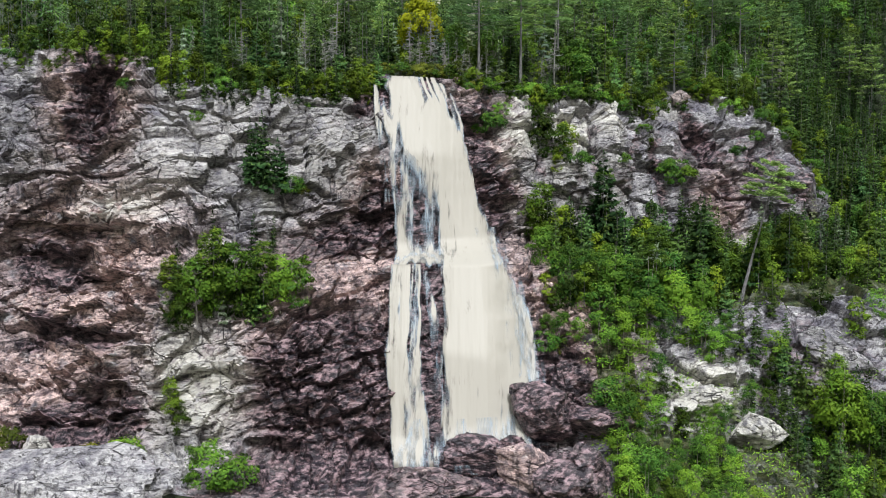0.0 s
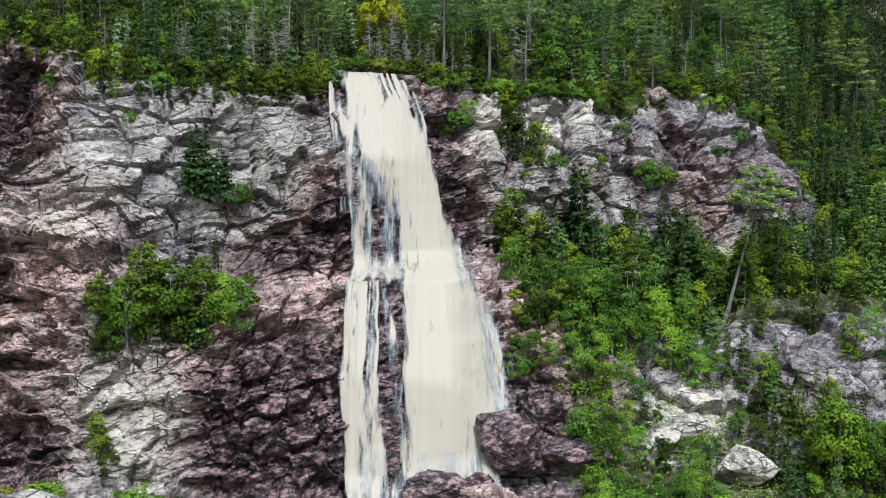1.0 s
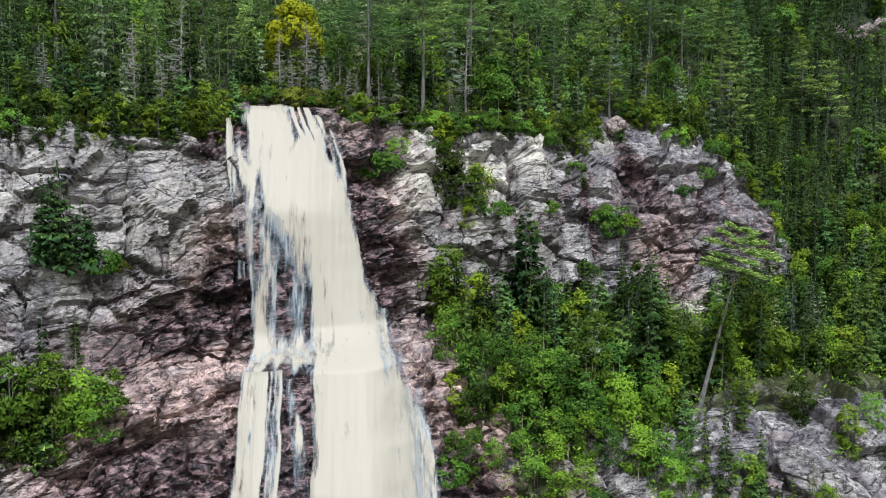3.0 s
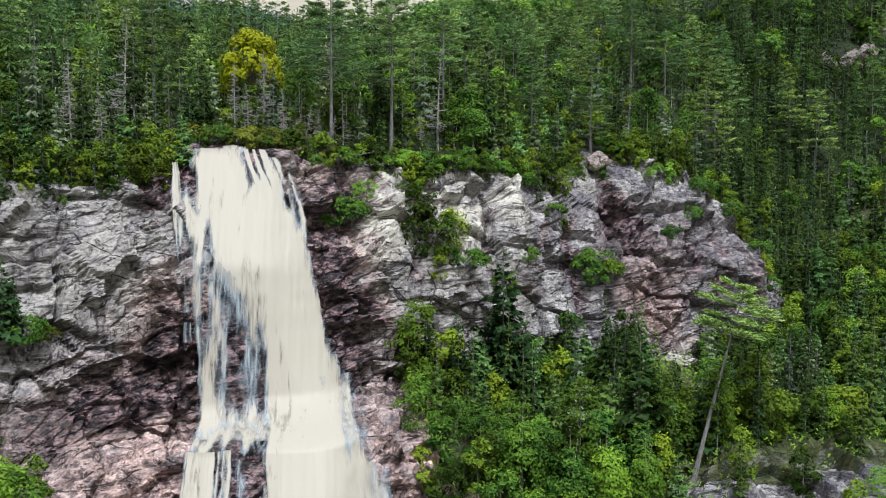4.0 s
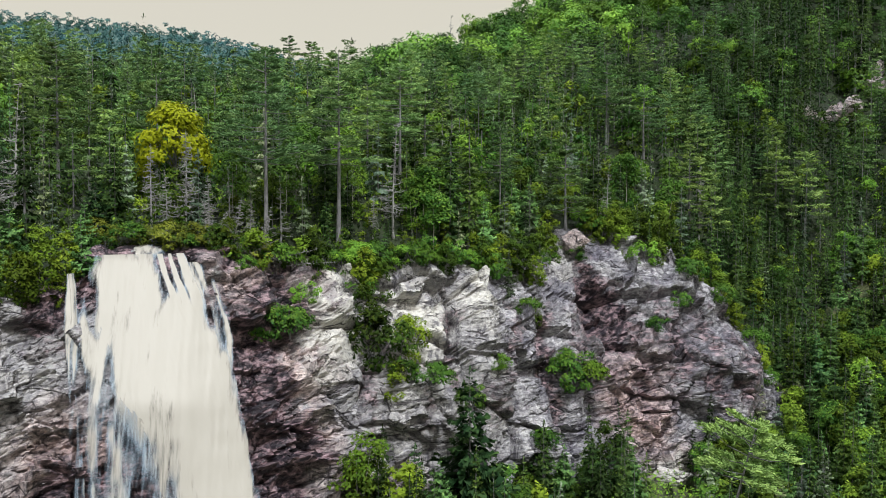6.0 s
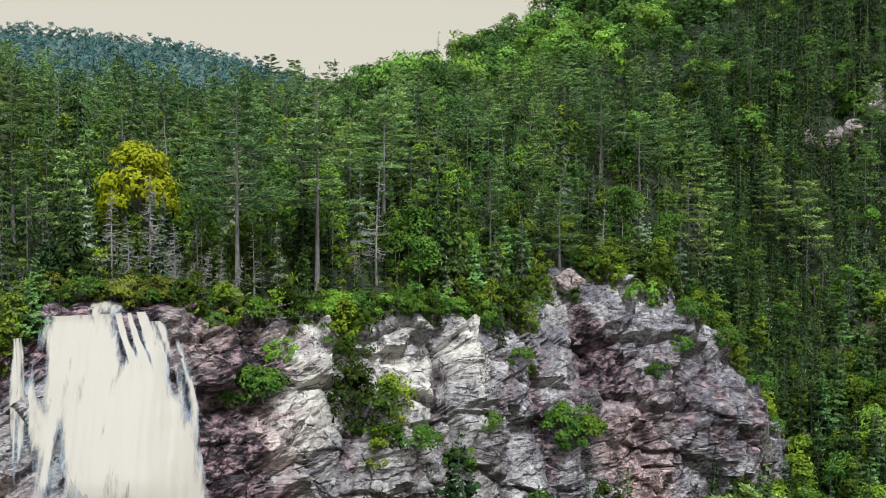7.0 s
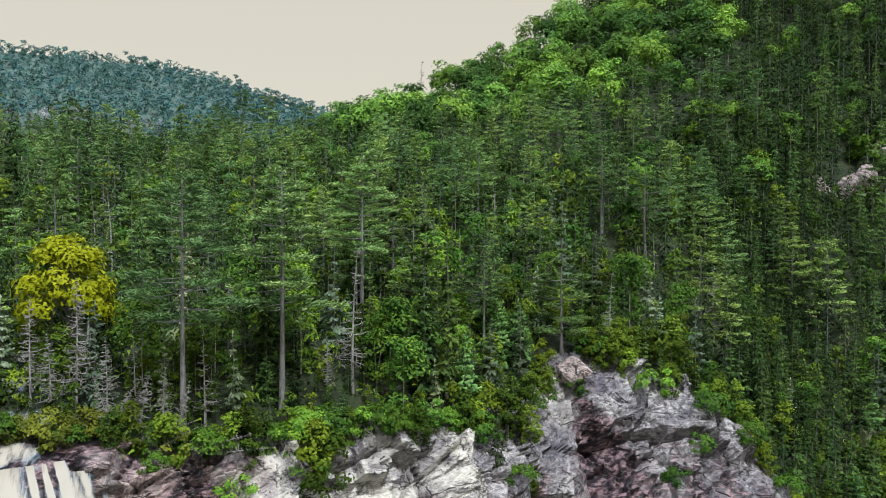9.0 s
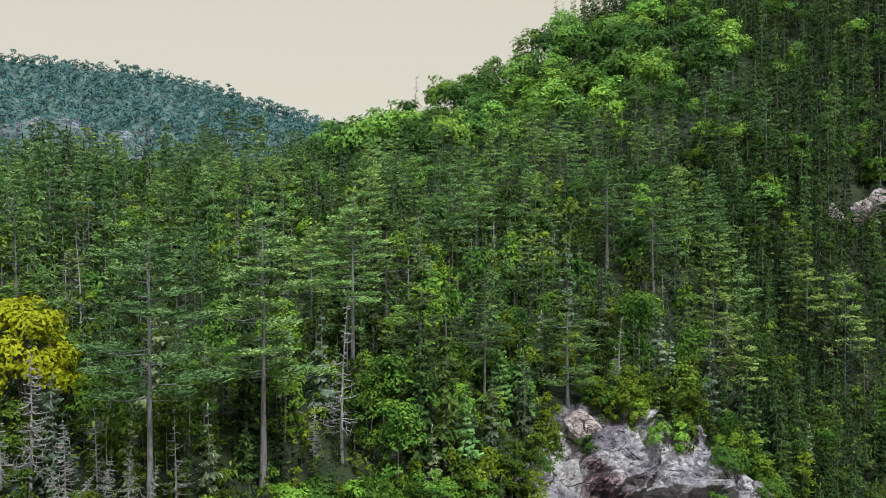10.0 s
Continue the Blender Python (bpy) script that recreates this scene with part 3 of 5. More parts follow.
# ---- the waterfall: sheets that slide over the rock, and threads of water over them ----
def water_sheet(name, left, right, top, bottom, foam, out=1.3, across=70, down=200, leap=0.0, soft=2.6):
    """A veil between two edges given as (height, x); foam(u, v) tells how white it is, u across and v down."""
    zl, xl = np.array(left, float).T
    zr, xr = np.array(right, float).T
    h = np.linspace(top, bottom, down)
    a, b = np.interp(h, zl[::-1], xl[::-1]), np.interp(h, zr[::-1], xr[::-1])
    u = np.linspace(0, 1, across)
    X = a[:, None] + (b - a)[:, None] * u
    rag = 0.55 * fractal(np.tile(h[:, None] / 6, (1, across)), np.tile(u * 2, (down, 1)), 5, 4)
    X = X + rag
    rows = np.arange(FOOT_ROW - 10, BROW_ROW + 8)
    Y = np.empty_like(X)
    for i in range(down):
        for j in range(0, across):
            c = min(max(int((X[i, j] - COLUMNS[26]) / 0.33) + 26, 0), len(COLUMNS) - 1)
            Y[i, j] = np.interp(h[i], LAND_Z[rows, c], LAND_Y[rows, c])
    plunge = 166 - (59 - h[:, None]) * 0.66
    arc = np.clip(u * 8, 0, 1)[None, :] * leap
    Y = Y * (1 - arc) + np.minimum(Y, plunge) * arc
    pad = np.pad(Y, ((9, 9), (0, 0)), mode="edge")
    Y = np.minimum(Y, np.mean([pad[k:k + down] for k in range(19)], axis=0))
    pad = np.pad(Y, ((4, 4), (0, 0)), mode="edge")
    Y = np.min([pad[k:k + down] for k in range(9)], axis=0)
    pad = np.pad(Y, ((3, 3), (0, 0)), mode="edge")
    Y = np.mean([pad[k:k + down] for k in range(7)], axis=0)
    ridges = 0.9 * fractal(X / 0.9, np.tile(h[:, None] / 14, (1, across)), 7, 4, 0.6)
    edge = np.minimum(u, 1 - u)[None, :] * 2
    Y = Y - out * (0.55 + 0.45 * np.sqrt(edge)) - ridges * 0.12
    Z = np.tile(h[:, None], (1, across))
    v = np.stack([X, Y, Z], -1).reshape(-1, 3)
    k = (np.arange(down - 1)[:, None] * across + np.arange(across - 1)).ravel()
    me = quick_mesh(name, v, np.stack([k, k + across, k + across + 1, k + 1], -1), WATER, True)
    layer = me.attributes.new("foam", "FLOAT", "POINT")
    V = np.tile(np.linspace(0, 1, down)[:, None], (1, across))
    U = np.tile(u, (down, 1))
    layer.data.foreach_set("value", (foam(U, V) + 0.8 * fractal(X / 1.1, Z / 5.0, 17, 3) - 1.25 * np.clip(1 - edge * soft, 0, 1) ** 1.6).ravel().astype(np.float32))
    return me


fall = new("waterfall")
fall.location = (0, 131, 0)
tagged(fall, "tall white waterfall sliding down the stained granite cliff", "waterfall")


def water_part(name, me, label=""):
    ob = new(name, me)
    ob.parent = fall
    ob.matrix_parent_inverse = Matrix.Translation((0, -131, 0))
    return tagged(ob, label) if label else ob


def main_foam(u, v):
    gap = 1.15 * np.clip(1 - np.abs(u - 0.36) / 0.04, 0, 1) * np.clip(1 - np.abs(v - 0.84) / 0.06, 0, 1)
    gap = np.maximum(gap, 1.25 * np.clip(1 - np.abs(u - 0.80) / 0.06, 0, 1) * np.clip((v - 0.9) / 0.04, 0, 1))
    gap = np.maximum(gap, 1.0 * np.clip(1 - np.abs(u - 0.62) / 0.035, 0, 1) * np.clip((v - 0.82) / 0.06, 0, 1))
    lip = 0.8 * np.clip(0.03 - v, 0, 1) / 0.03 * np.clip(np.sin(u * 17) * 1.4, 0, 1)
    lip = lip + np.clip((0.12 - v) / 0.06, 0, 1) * np.clip((u - 0.58) / 0.12, 0, 1) * np.clip(5.0 * fractal(u * 22, v * 4, 19, 3), 0, 1.3)
    fray = np.clip(0.66 - u, 0, 1) / 0.66 * (0.3 * np.clip((v - 0.05) / 0.06, 0, 1) + 0.95 * np.clip((v - 0.18) / 0.12, 0, 1)) * np.clip((0.56 - v) / 0.05, 0, 1)
    return 1.45 - 0.12 * np.clip((0.4 - v) / 0.1, 0, 1) - gap - lip - fray


def film_foam(u, v):
    rim = 0.55 * np.clip(1 - np.abs(u - 0.07 - 0.05 * np.sin(v * 8)) / 0.10, 0, 1) * np.clip((v - 0.35) / 0.2, 0, 1)
    top = 1.6 * np.clip(0.16 - v - 0.05 * np.sin(u * 23), 0, 1) / 0.16
    return 0.34 + rim + 0.7 * np.clip(v - 0.86, 0, 1) * 7 + 0.75 * np.clip(0.40 - v, 0, 1) * 2.6 + 0.45 * np.clip(u - 0.55, 0, 1) * 2.2 - top


def side_foam(u, v):
    strands = 1.9 * fractal(u * 9 + 0.2 * v, v * 0.8, 29, 3) * np.clip((0.55 - v) / 0.15, 0.15, 1)
    hole = 0.45 * np.clip(1 - np.abs(u - 0.68 + 0.05 * np.sin(v * 5)) / 0.2, 0, 1) * np.clip((v - 0.35) / 0.1, 0, 1)
    return 0.86 + strands - 0.6 * hole + 0.6 * np.clip((v - 0.3) / 0.2, 0, 1) * np.clip(0.6 - u, 0, 1)


water_part("main_veil", water_sheet("main_veil", [(60, -11.0), (53, -10.2), (46, -8.2), (38, -5.0), (30, -2.6), (27, -1.2), (24, -0.2), (12, 0.2), (-2, -0.2)],
                                    [(60, -1.6), (50, 3.0), (38, 6.2), (26, 10.6), (18, 14.2), (8, 14.8), (-2, 13.4)], 59.3, -1.5, main_foam, 2.1, 90, 260, 0.0, 3.2))
water_part("film", water_sheet("film", [(56, -11.4), (48, -10.6), (40, -9.4), (34, -8.6), (26, -8.4)], [(56, -3.0), (44, 1.0), (34, 4.4), (26, 5.6)], 56, 26.3, film_foam, 1.8, 60, 140, 0.0, 5.0), "thin clear film over dark rock")
water_part("ledge_foam", water_sheet("ledge_foam", [(29, -8.9), (25, -9.2)], [(29, 1.0), (25, 1.0)], 28.4, 25.4, lambda u, v: 1.0 - 1.5 * np.abs(v - 0.45 - 0.15 * np.sin(u * 9) - 0.08 * np.sin(u * 31)) * 2 - 1.2 * np.clip(u - 0.7, 0, 1) * 3, 2.3, 60, 20, 0.0, 3.0), "line of foam along the ledge")
water_part("side_veil", water_sheet("side_veil", [(28, -8.3), (14, -9.0), (6, -8.2), (-2, -7.2)], [(28, -3.3), (14, -3.0), (6, -2.4), (-2, -0.6)], 26.6, -1.5, side_foam, 2.1, 50, 150, 0.0, 3.6), "thin broken side veil")
water_part("thread", water_sheet("thread", [(26, -3.6), (14, -2.4), (4, -1.2)], [(26, -2.2), (14, 0.4), (4, 0.8)], 25.5, 3,
                                 lambda u, v: 0.22 + 0.2 * np.sin(v * 17 + u * 5), 0.9, 20, 110, 0.0, 1.8), "fine broken threads over dark rock")
water_part("upper_thread", water_sheet("upper_thread", [(59, -12.9), (50, -12.0), (36, -10.8)], [(59, -11.7), (50, -10.6), (36, -8.6)], 57.5, 36.5,
                                       lambda u, v: 0.95 - 0.6 * v - 0.6 * np.clip(0.1 - v, 0, 1) * 10 - 0.4 * np.sin(u * 12 + v * 3) ** 2, 0.8, 22, 90, 0.0, 1.8), "thin thread beside the main fall")
water_part("brow_threads", water_sheet("brow_threads", [(59, -2.4), (50, 1.0)], [(59, 1.6), (50, 4.4)], 58.3, 47,
                                       lambda u, v: 0.92 - 0.3 * v - 0.8 * np.clip(0.2 - v, 0, 1) * 5 * (0.5 + 0.6 * np.sin(u * 11)) - 0.5 * np.sin(u * 13) ** 2, 0.8, 34, 70, 0.0, 2.4), "broken threads spilling over dark rock")
water_part("spray", water_sheet("spray", [(32, 5.0), (18, 9.5), (-2, 8.0)], [(32, 11.0), (18, 17.4), (6, 18.0), (-2, 16.0)], 32, -1.0,
                                lambda u, v: 0.62 - 0.62 * u + 0.1 * np.sin(v * 15), 2.2, 40, 110, 0.0, 1.2), "soft spray drifting off the fall")


water_part("foot_mist", water_sheet("foot_mist", [(6, -9.0), (-2, -9.5)], [(6, 15.5), (-2, 16.5)], 5.0, -2.0,
                                    lambda u, v: 0.55 - 1.0 * np.abs(v - 0.6) + 0.25 * np.sin(u * 13) * np.sin(u * 5), 4.2, 80, 36, 0.0, 2.4), "white mist at the foot of the fall")


def stream_sheet():
    """Shallow white water running to the brow."""
    xs, ys = np.linspace(-10.4, -2.4, 34), np.linspace(163.5, 178, 40)
    X, Y = np.meshgrid(xs + 0.0, ys)
    X = X + 0.5 * np.sin((Y - 165) / 3.0)
    Z = np.array([[ground(a, b) for a, b in zip(r, q)] for r, q in zip(X, Y)])
    Z = np.minimum(Z, np.median(Z, axis=1, keepdims=True)) + 0.28
    v = np.stack([X, Y, Z], -1).reshape(-1, 3)
    k = (np.arange(39)[:, None] * 34 + np.arange(33)).ravel()
    me = quick_mesh("stream", v, np.stack([k, k + 1, k + 35, k + 34], -1), WATER, True)
    rim = np.minimum(np.arange(34), 33 - np.arange(34)) / 16.5
    foam = np.tile(0.30 - 1.0 * np.clip(1 - rim * 2.5, 0, 1), (40, 1)) + 1.3 * fractal(X / 1.6, Y / 2.5, 77, 3)
    me.attributes.new("foam", "FLOAT", "POINT").data.foreach_set("value", foam.ravel().astype(np.float32))
    return me


water_part("stream", stream_sheet(), "shallow white stream running to the brow")

# ---- trees: a few shapes of each kind, built once and set out over the land ----
class Shape:
    """Gathers points and faces; a crown (light) is made of three-cornered blades with rounded-off shading."""

    def __init__(self, light=False):
        self.v, self.f, self.count, self.light, self.tip_share, self.shade = [], [], 0, light, [], []

    def add(self, verts, faces):
        self.v.append(np.asarray(verts, float).reshape(-1, 3))
        self.f.append(np.asarray(faces, int).reshape(-1, 3 if self.light else 4) + self.count)
        self.count += len(self.v[-1])

    def tube(self, pts, radii, sides=6):
        pts = np.asarray(pts, float)
        rings = []
        for i, p in enumerate(pts):
            d = Vector(pts[min(i + 1, len(pts) - 1)] - pts[max(i - 1, 0)]).normalized()
            a = d.orthogonal().normalized()
            b = d.cross(a)
            for s in range(sides):
                w = 2 * math.pi * s / sides
                rings.append(p + radii[i] * (math.cos(w) * np.array(a) + math.sin(w) * np.array(b)))
        faces = [(i * sides + s, i * sides + (s + 1) % sides, (i + 1) * sides + (s + 1) % sides, (i + 1) * sides + s)
                 for i in range(len(pts) - 1) for s in range(sides)]
        self.add(rings, faces)

    def kites(self, root, tip, width, normal, young_lit=0.0, shade=None):
        """Blades, all at once: arrays of roots, tips, widths, normals, and the way that the spray as a whole faces."""
        root, tip, normal = (np.asarray(a, float).reshape(-1, 3) for a in (root, tip, normal))
        side = np.cross(tip - root, normal)
        side = side / (np.linalg.norm(side, axis=1, keepdims=True) + 1e-9) * np.asarray(width).reshape(-1, 1) / 2
        self.tip_share.append(np.repeat(np.broadcast_to(young_lit, (len(root),)).astype(float), 3))
        a, b, c = root + side, root * 0.2 + tip * 0.8 - side, tip + side * 0.3
        faces_way = np.broadcast_to(normal if shade is None else np.asarray(shade, float), root.shape)
        faces_way = faces_way / (np.linalg.norm(faces_way, axis=1, keepdims=True) + 1e-9)
        back = ((np.cross(b - a, c - a) * faces_way).sum(1) < 0)[:, None]
        self.shade.append(np.repeat(faces_way, 3, axis=0))
        self.add(np.stack([a, np.where(back, c, b), np.where(back, b, c)], 1), np.arange(len(root) * 3))

    def arrays(self):
        return np.concatenate(self.v), np.concatenate(self.f)

    def mesh(self, name, mat, smooth=False):
        me = quick_mesh(name, *self.arrays(), mat, smooth or self.light)
        if self.tip_share:
            me.attributes.new("young_lit", "FLOAT", "POINT").data.foreach_set("value", np.concatenate(self.tip_share).astype(np.float32))
            me.attributes.new("custom_normal", "FLOAT_VECTOR", "POINT").data.foreach_set("vector", np.concatenate(self.shade).astype(np.float32).ravel())
        return me


def unit(rng, n):
    p = rng.normal(size=(n, 3))
    return p / np.linalg.norm(p, axis=1, keepdims=True)


def trunk_shape(rng, height, radius, lean=0.0, bend=0.02, top=0.12, sides=7):
    s = Shape()
    t = np.linspace(0, 1, 9)
    wob = rng.normal(0, bend * height, 2)
    pts = np.stack([wob[0] * t * (1 - t) + lean * height * t, wob[1] * t * (1 - t), t * height - 0.6 * (t == 0)], -1)
    s.tube(pts, radius * (1.0 - (1 - top) * t) + 0.5 * radius * np.exp(-t * 14), sides)
    axis = lambda h: np.array([np.interp(h, pts[:, 2], pts[:, 0]), np.interp(h, pts[:, 2], pts[:, 1]), h])
    return s, axis


UP = np.array([0, 0, 1.0])


def spruce(rng, height, spread, levels, arms, sprays, bare=0.08, droop=0.35, thin=0.0, hang=0.65, fat=1.0):
    """A narrow conifer: whorls of drooping arms with flat sprays. Returns the trunk and the crown."""
    wood, axis = trunk_shape(rng, height, 0.009 * height + 0.03)
    crown = Shape(True)
    for i in range(levels):
        f = (i + 0.5) / levels
        h = height * (bare + (1 - bare) * f ** 0.9)
        reach = spread * (1 - f) ** 0.8 * rng.uniform(0.7, 1.2) + 0.05 * spread
        n = max(3, int(round(arms * (0.65 + 0.5 * (1 - f)))))
        turn = rng.uniform(0, 6.3)
        for a in range(n):
            if rng.random() < thin:
                continue
            w = turn + 2 * math.pi * a / n + rng.normal(0, 0.25)
            out = np.array([math.cos(w), math.sin(w), 0.0])
            side = np.array([-out[1], out[0], 0.0])
            length = reach * rng.uniform(0.65, 1.2)
            sag = droop * rng.uniform(0.6, 1.4) * (1 - 0.9 * f)
            base = axis(min(height * 0.99, max(0.1, h + rng.uniform(-0.5, 0.5) * height / levels))) + rng.normal(0, 0.05, 3)
            t = np.linspace(0.12, 1.0, sprays)
            stem = base + out * (length * t)[:, None] + UP * (-sag * length * t ** 1.4 + 0.18 * length * t ** 3)[:, None]
            way = out * 0.7 + UP * rng.uniform(0.55, 0.95) + rng.normal(0, 0.12, 3)
            for sign in (-1, 1):
                size = (length * (0.5 * (1 - 0.55 * t)) * rng.uniform(0.75, 1.25, sprays) + 0.10) * fat
                tip = stem + (out * 0.75 + side * sign * 0.8)[None] * size[:, None] + UP * (rng.normal(-hang, 0.3, sprays) * size)[:, None]
                nor = UP * 0.5 + out * 0.85 + rng.normal(0, 0.35, (sprays, 3))
                crown.kites(stem, tip, size * rng.uniform(0.5, 0.8, sprays), nor, np.clip(t * 1.3 - 0.45, 0, 1) ** 1.5,
                            way + side * sign * 0.25 + rng.normal(0, 0.12, (sprays, 3)))
    tops = axis(height)
    crown.kites(tops - [[0, 0, 0.7], [0, 0, 0.7]], tops + [[0, 0, 0.4], [0.05, 0, 0.4]], [0.26, 0.26], [[1, 0, 0], [0, 1, 0]], 0.6, UP)
    return wood, crown


def pine(rng, height, spread, levels, arms, tufts, bare=0.42, lean=0.0, blades=3, big=1.0, slim=0.5, cone=0.45):
    """A tall pine: bare trunk, flat plumes of needles in tiers with gaps between them."""
    wood, axis = trunk_shape(rng, height, 0.011 * height + 0.04, lean)
    crown = Shape(True)
    for i in range(levels):
        f = (i + rng.uniform(0.35, 0.65)) / levels
        h = height * (bare + (0.99 - bare) * f)
        bulge = math.sin(math.pi * min(1.0, 0.28 + 0.62 * f)) ** 0.8
        n = max(3, int(round(arms * rng.uniform(0.8, 1.15))))
        turn = rng.uniform(0, 6.3)
        for a in range(n):
            w = turn + 2 * math.pi * a / n + rng.normal(0, 0.35)
            out = np.array([math.cos(w), math.sin(w), 0.0])
            side = np.array([-out[1], out[0], 0.0])
            if rng.random() < 0.12:
                continue
            length = spread * bulge * rng.uniform(0.3, 1.25) * (1.0 - cone * f)
            rise = rng.uniform(-0.04, 0.12) + 0.42 * f * f
            base = axis(min(height * 0.98, h + rng.uniform(-0.35, 0.35) * height * (1 - bare) / levels))
            end = base + out * length + np.array([0, 0, rise * length])
            wood.tube([base, base * 0.5 + end * 0.5 - [0, 0, 0.06 * length], end], [0.06, 0.04, 0.012], 3)
            m = max(4, int(tufts * (0.25 + 0.75 * length / spread)))
            t = 0.22 + 0.83 * np.sqrt(rng.random(m))
            at = base + (end - base) * t[:, None] + side * (rng.normal(0, 0.20, m) * length * (1.25 - 0.6 * t))[:, None] + UP * (rng.normal(0.10, 0.10, m) + 0.05 * length * np.sin(t * 3))[:, None]
            for b in range(blades):
                way = unit(rng, m) * [1, 1, 0.3] + UP * 0.28 + out * 0.55
                size = rng.uniform(0.5, 0.95, m) * big
                crown.kites(at, at + way * size[:, None], size * slim, unit(rng, m) + UP * 0.35, np.clip((t - 0.2) * 1.2, 0, 1) * rng.uniform(0.5, 1.0, m),
                            UP + out * 0.3 + unit(rng, m) * 0.3)
    return wood, crown


def broadleaf(rng, height, spread, clumps, leaves, bare=0.25, size=0.42, stems=1, limbs=True, round_off=0.55, puff=0.40, girth=1.0, dome=0.0):
    """A leafy tree: limbs that end in clumps of leaves, with gaps between them."""
    wood, crown = Shape(), Shape(True)
    trunks = []
    for s in range(stems):
        lean = 0.0 if stems == 1 else rng.uniform(-0.18, 0.18)
        one, axis = trunk_shape(rng, height * (0.85 - 0.1 * s), (0.008 * height + 0.03) * girth, lean, 0.04)
        wood.add(*one.arrays())
        trunks.append(axis)
    heart = np.array([0, 0, height * (bare + 0.45 * (1 - bare))])
    for c in range(clumps):
        axis = trunks[c % stems]
        f = rng.random() ** 0.8
        h = height * (bare + (0.95 - bare) * f)
        wide = spread * math.sin(math.pi * (0.16 + 0.76 * f)) ** 0.7
        w = rng.uniform(0, 6.3)
        out = wide * math.sqrt(rng.uniform(0.12, 1.0))
        mid = axis(min(h, height * 0.8)) + [math.cos(w) * out, math.sin(w) * out, 0.15 * out]
        mid[2] = h
        if dome:  # a rounded roof of leaves
            d = unit(rng, 1)[0]
            d[2] = abs(d[2]) * 1.3 - dome
            mid = heart + d * [spread * 0.72, spread * 0.72, height * 0.40] * rng.uniform(0.65, 1.12)
        inner = mid * 0.75 + axis(min(h, height * 0.8)) * 0.25
        fork = axis(max(height * bare * 0.7, h - 0.7 * out - 0.5))
        if limbs:
            wood.tube([fork, inner], [0.03 + 0.002 * height, 0.012], 3)
        r = rng.uniform(0.6, 1.1) * spread * puff
        shell = unit(rng, leaves) * [1, 1, 0.75]
        shell[:, 2] = np.where(shell[:, 2] < -0.25, -shell[:, 2], shell[:, 2])
        p = shell * (rng.random((leaves, 1)) ** 0.22) * r + mid
        whole = (mid - heart) / (np.linalg.norm(mid - heart) + 0.1)
        face = shell + unit(rng, leaves) * 0.4 + whole * 0.4 + [0, 0, 0.3]
        face = face / np.linalg.norm(face, axis=1, keepdims=True)
        way = unit(rng, leaves) + [0, 0, -0.3]
        way = way - face * (way * face).sum(1, keepdims=True) * 0.85
        way = way / np.linalg.norm(way, axis=1, keepdims=True)
        ln = size * rng.uniform(0.6, 1.25, leaves)
        # upward leaves and higher clumps take a lighter colour, as if lit from above
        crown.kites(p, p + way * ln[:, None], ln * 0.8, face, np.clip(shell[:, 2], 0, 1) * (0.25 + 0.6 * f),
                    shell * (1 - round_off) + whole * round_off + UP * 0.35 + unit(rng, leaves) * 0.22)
    return wood, crown


def snag(rng, height, twigs=60):
    """A dead conifer: silvered trunk and bare, broken arms."""
    wood, axis = trunk_shape(rng, height, 0.010 * height + 0.02, rng.uniform(-0.05, 0.05), 0.04, 0.08, 6)
    for i in range(twigs):
        f = rng.uniform(0.18, 0.98)
        w = rng.uniform(0, 6.3)
        out = np.array([math.cos(w), math.sin(w), rng.uniform(-0.45, 0.15)])
        length = (0.17 * height * (1 - f) + 0.25) * rng.uniform(0.5, 1.2)
        p = axis(height * f)
        mid = p + out * length * 0.55
        end = p + out * length + [0, 0, 0.15 * length]
        wood.tube([p, mid, end], [0.05, 0.034, 0.012], 3)
        for t in range(3):
            q = p + (end - p) * rng.uniform(0.35, 0.95)
            wood.tube([q, q + rng.normal(0, 0.2 * length, 3)], [0.024, 0.008], 3)
    return wood


def tree_thing(name, label, category, wood, bark, crown=None, leaf=None):
    """A tree as one thing with its trunk and crown, kept below the ground as a pattern for copies until it is placed."""
    base = new(name)
    tagged(base, label, category)
    trunk = new("trunk", wood.mesh("trunk", bark, True))
    trunk.parent = base
    if crown is not None:
        top = new("crown", crown.mesh("crown", leaf))
        top.parent = base
    return base


class Kind:
    """The shapes of one kind of tree; the first placings use the patterns themselves, later ones copy them."""

    def __init__(self, things, group, common=None):
        self.things, self.used, self.group, self.common = things, set(), group, common or len(things)

    def put(self, rng, x, y, z, scale=1.0, which=None, tilt=0.0, turn=None):
        k = int(rng.integers(self.common)) if which is None else which
        m = Matrix.Translation((x, y, z)) @ Euler((0, radians(tilt), rng.uniform(0, 6.28) if turn is None else turn)).to_matrix().to_4x4()
        if tilt:
            m = Matrix.Translation((x, y, z)) @ Euler((0, radians(tilt), 0)).to_matrix().to_4x4() @ Matrix.Rotation(rng.uniform(0, 6.28) if turn is None else turn, 4, "Z")
        m = m @ Matrix.Diagonal((scale, scale, scale, 1))
        if k not in self.used:
            self.used.add(k)
            self.things[k].matrix_basis = m
            tagged(self.things[k], group=self.group)
            return self.things[k]
        ob = copy_thing(self.things[k], m)
        ob.matrix_basis = m
        return ob


R = np.random.default_rng(7)


def kind(name, label, category, group, bark, leaf, shapes, common=None):
    return Kind([tree_thing(name, label, category, w, bark, c, leaf) for w, c in shapes], group, common)


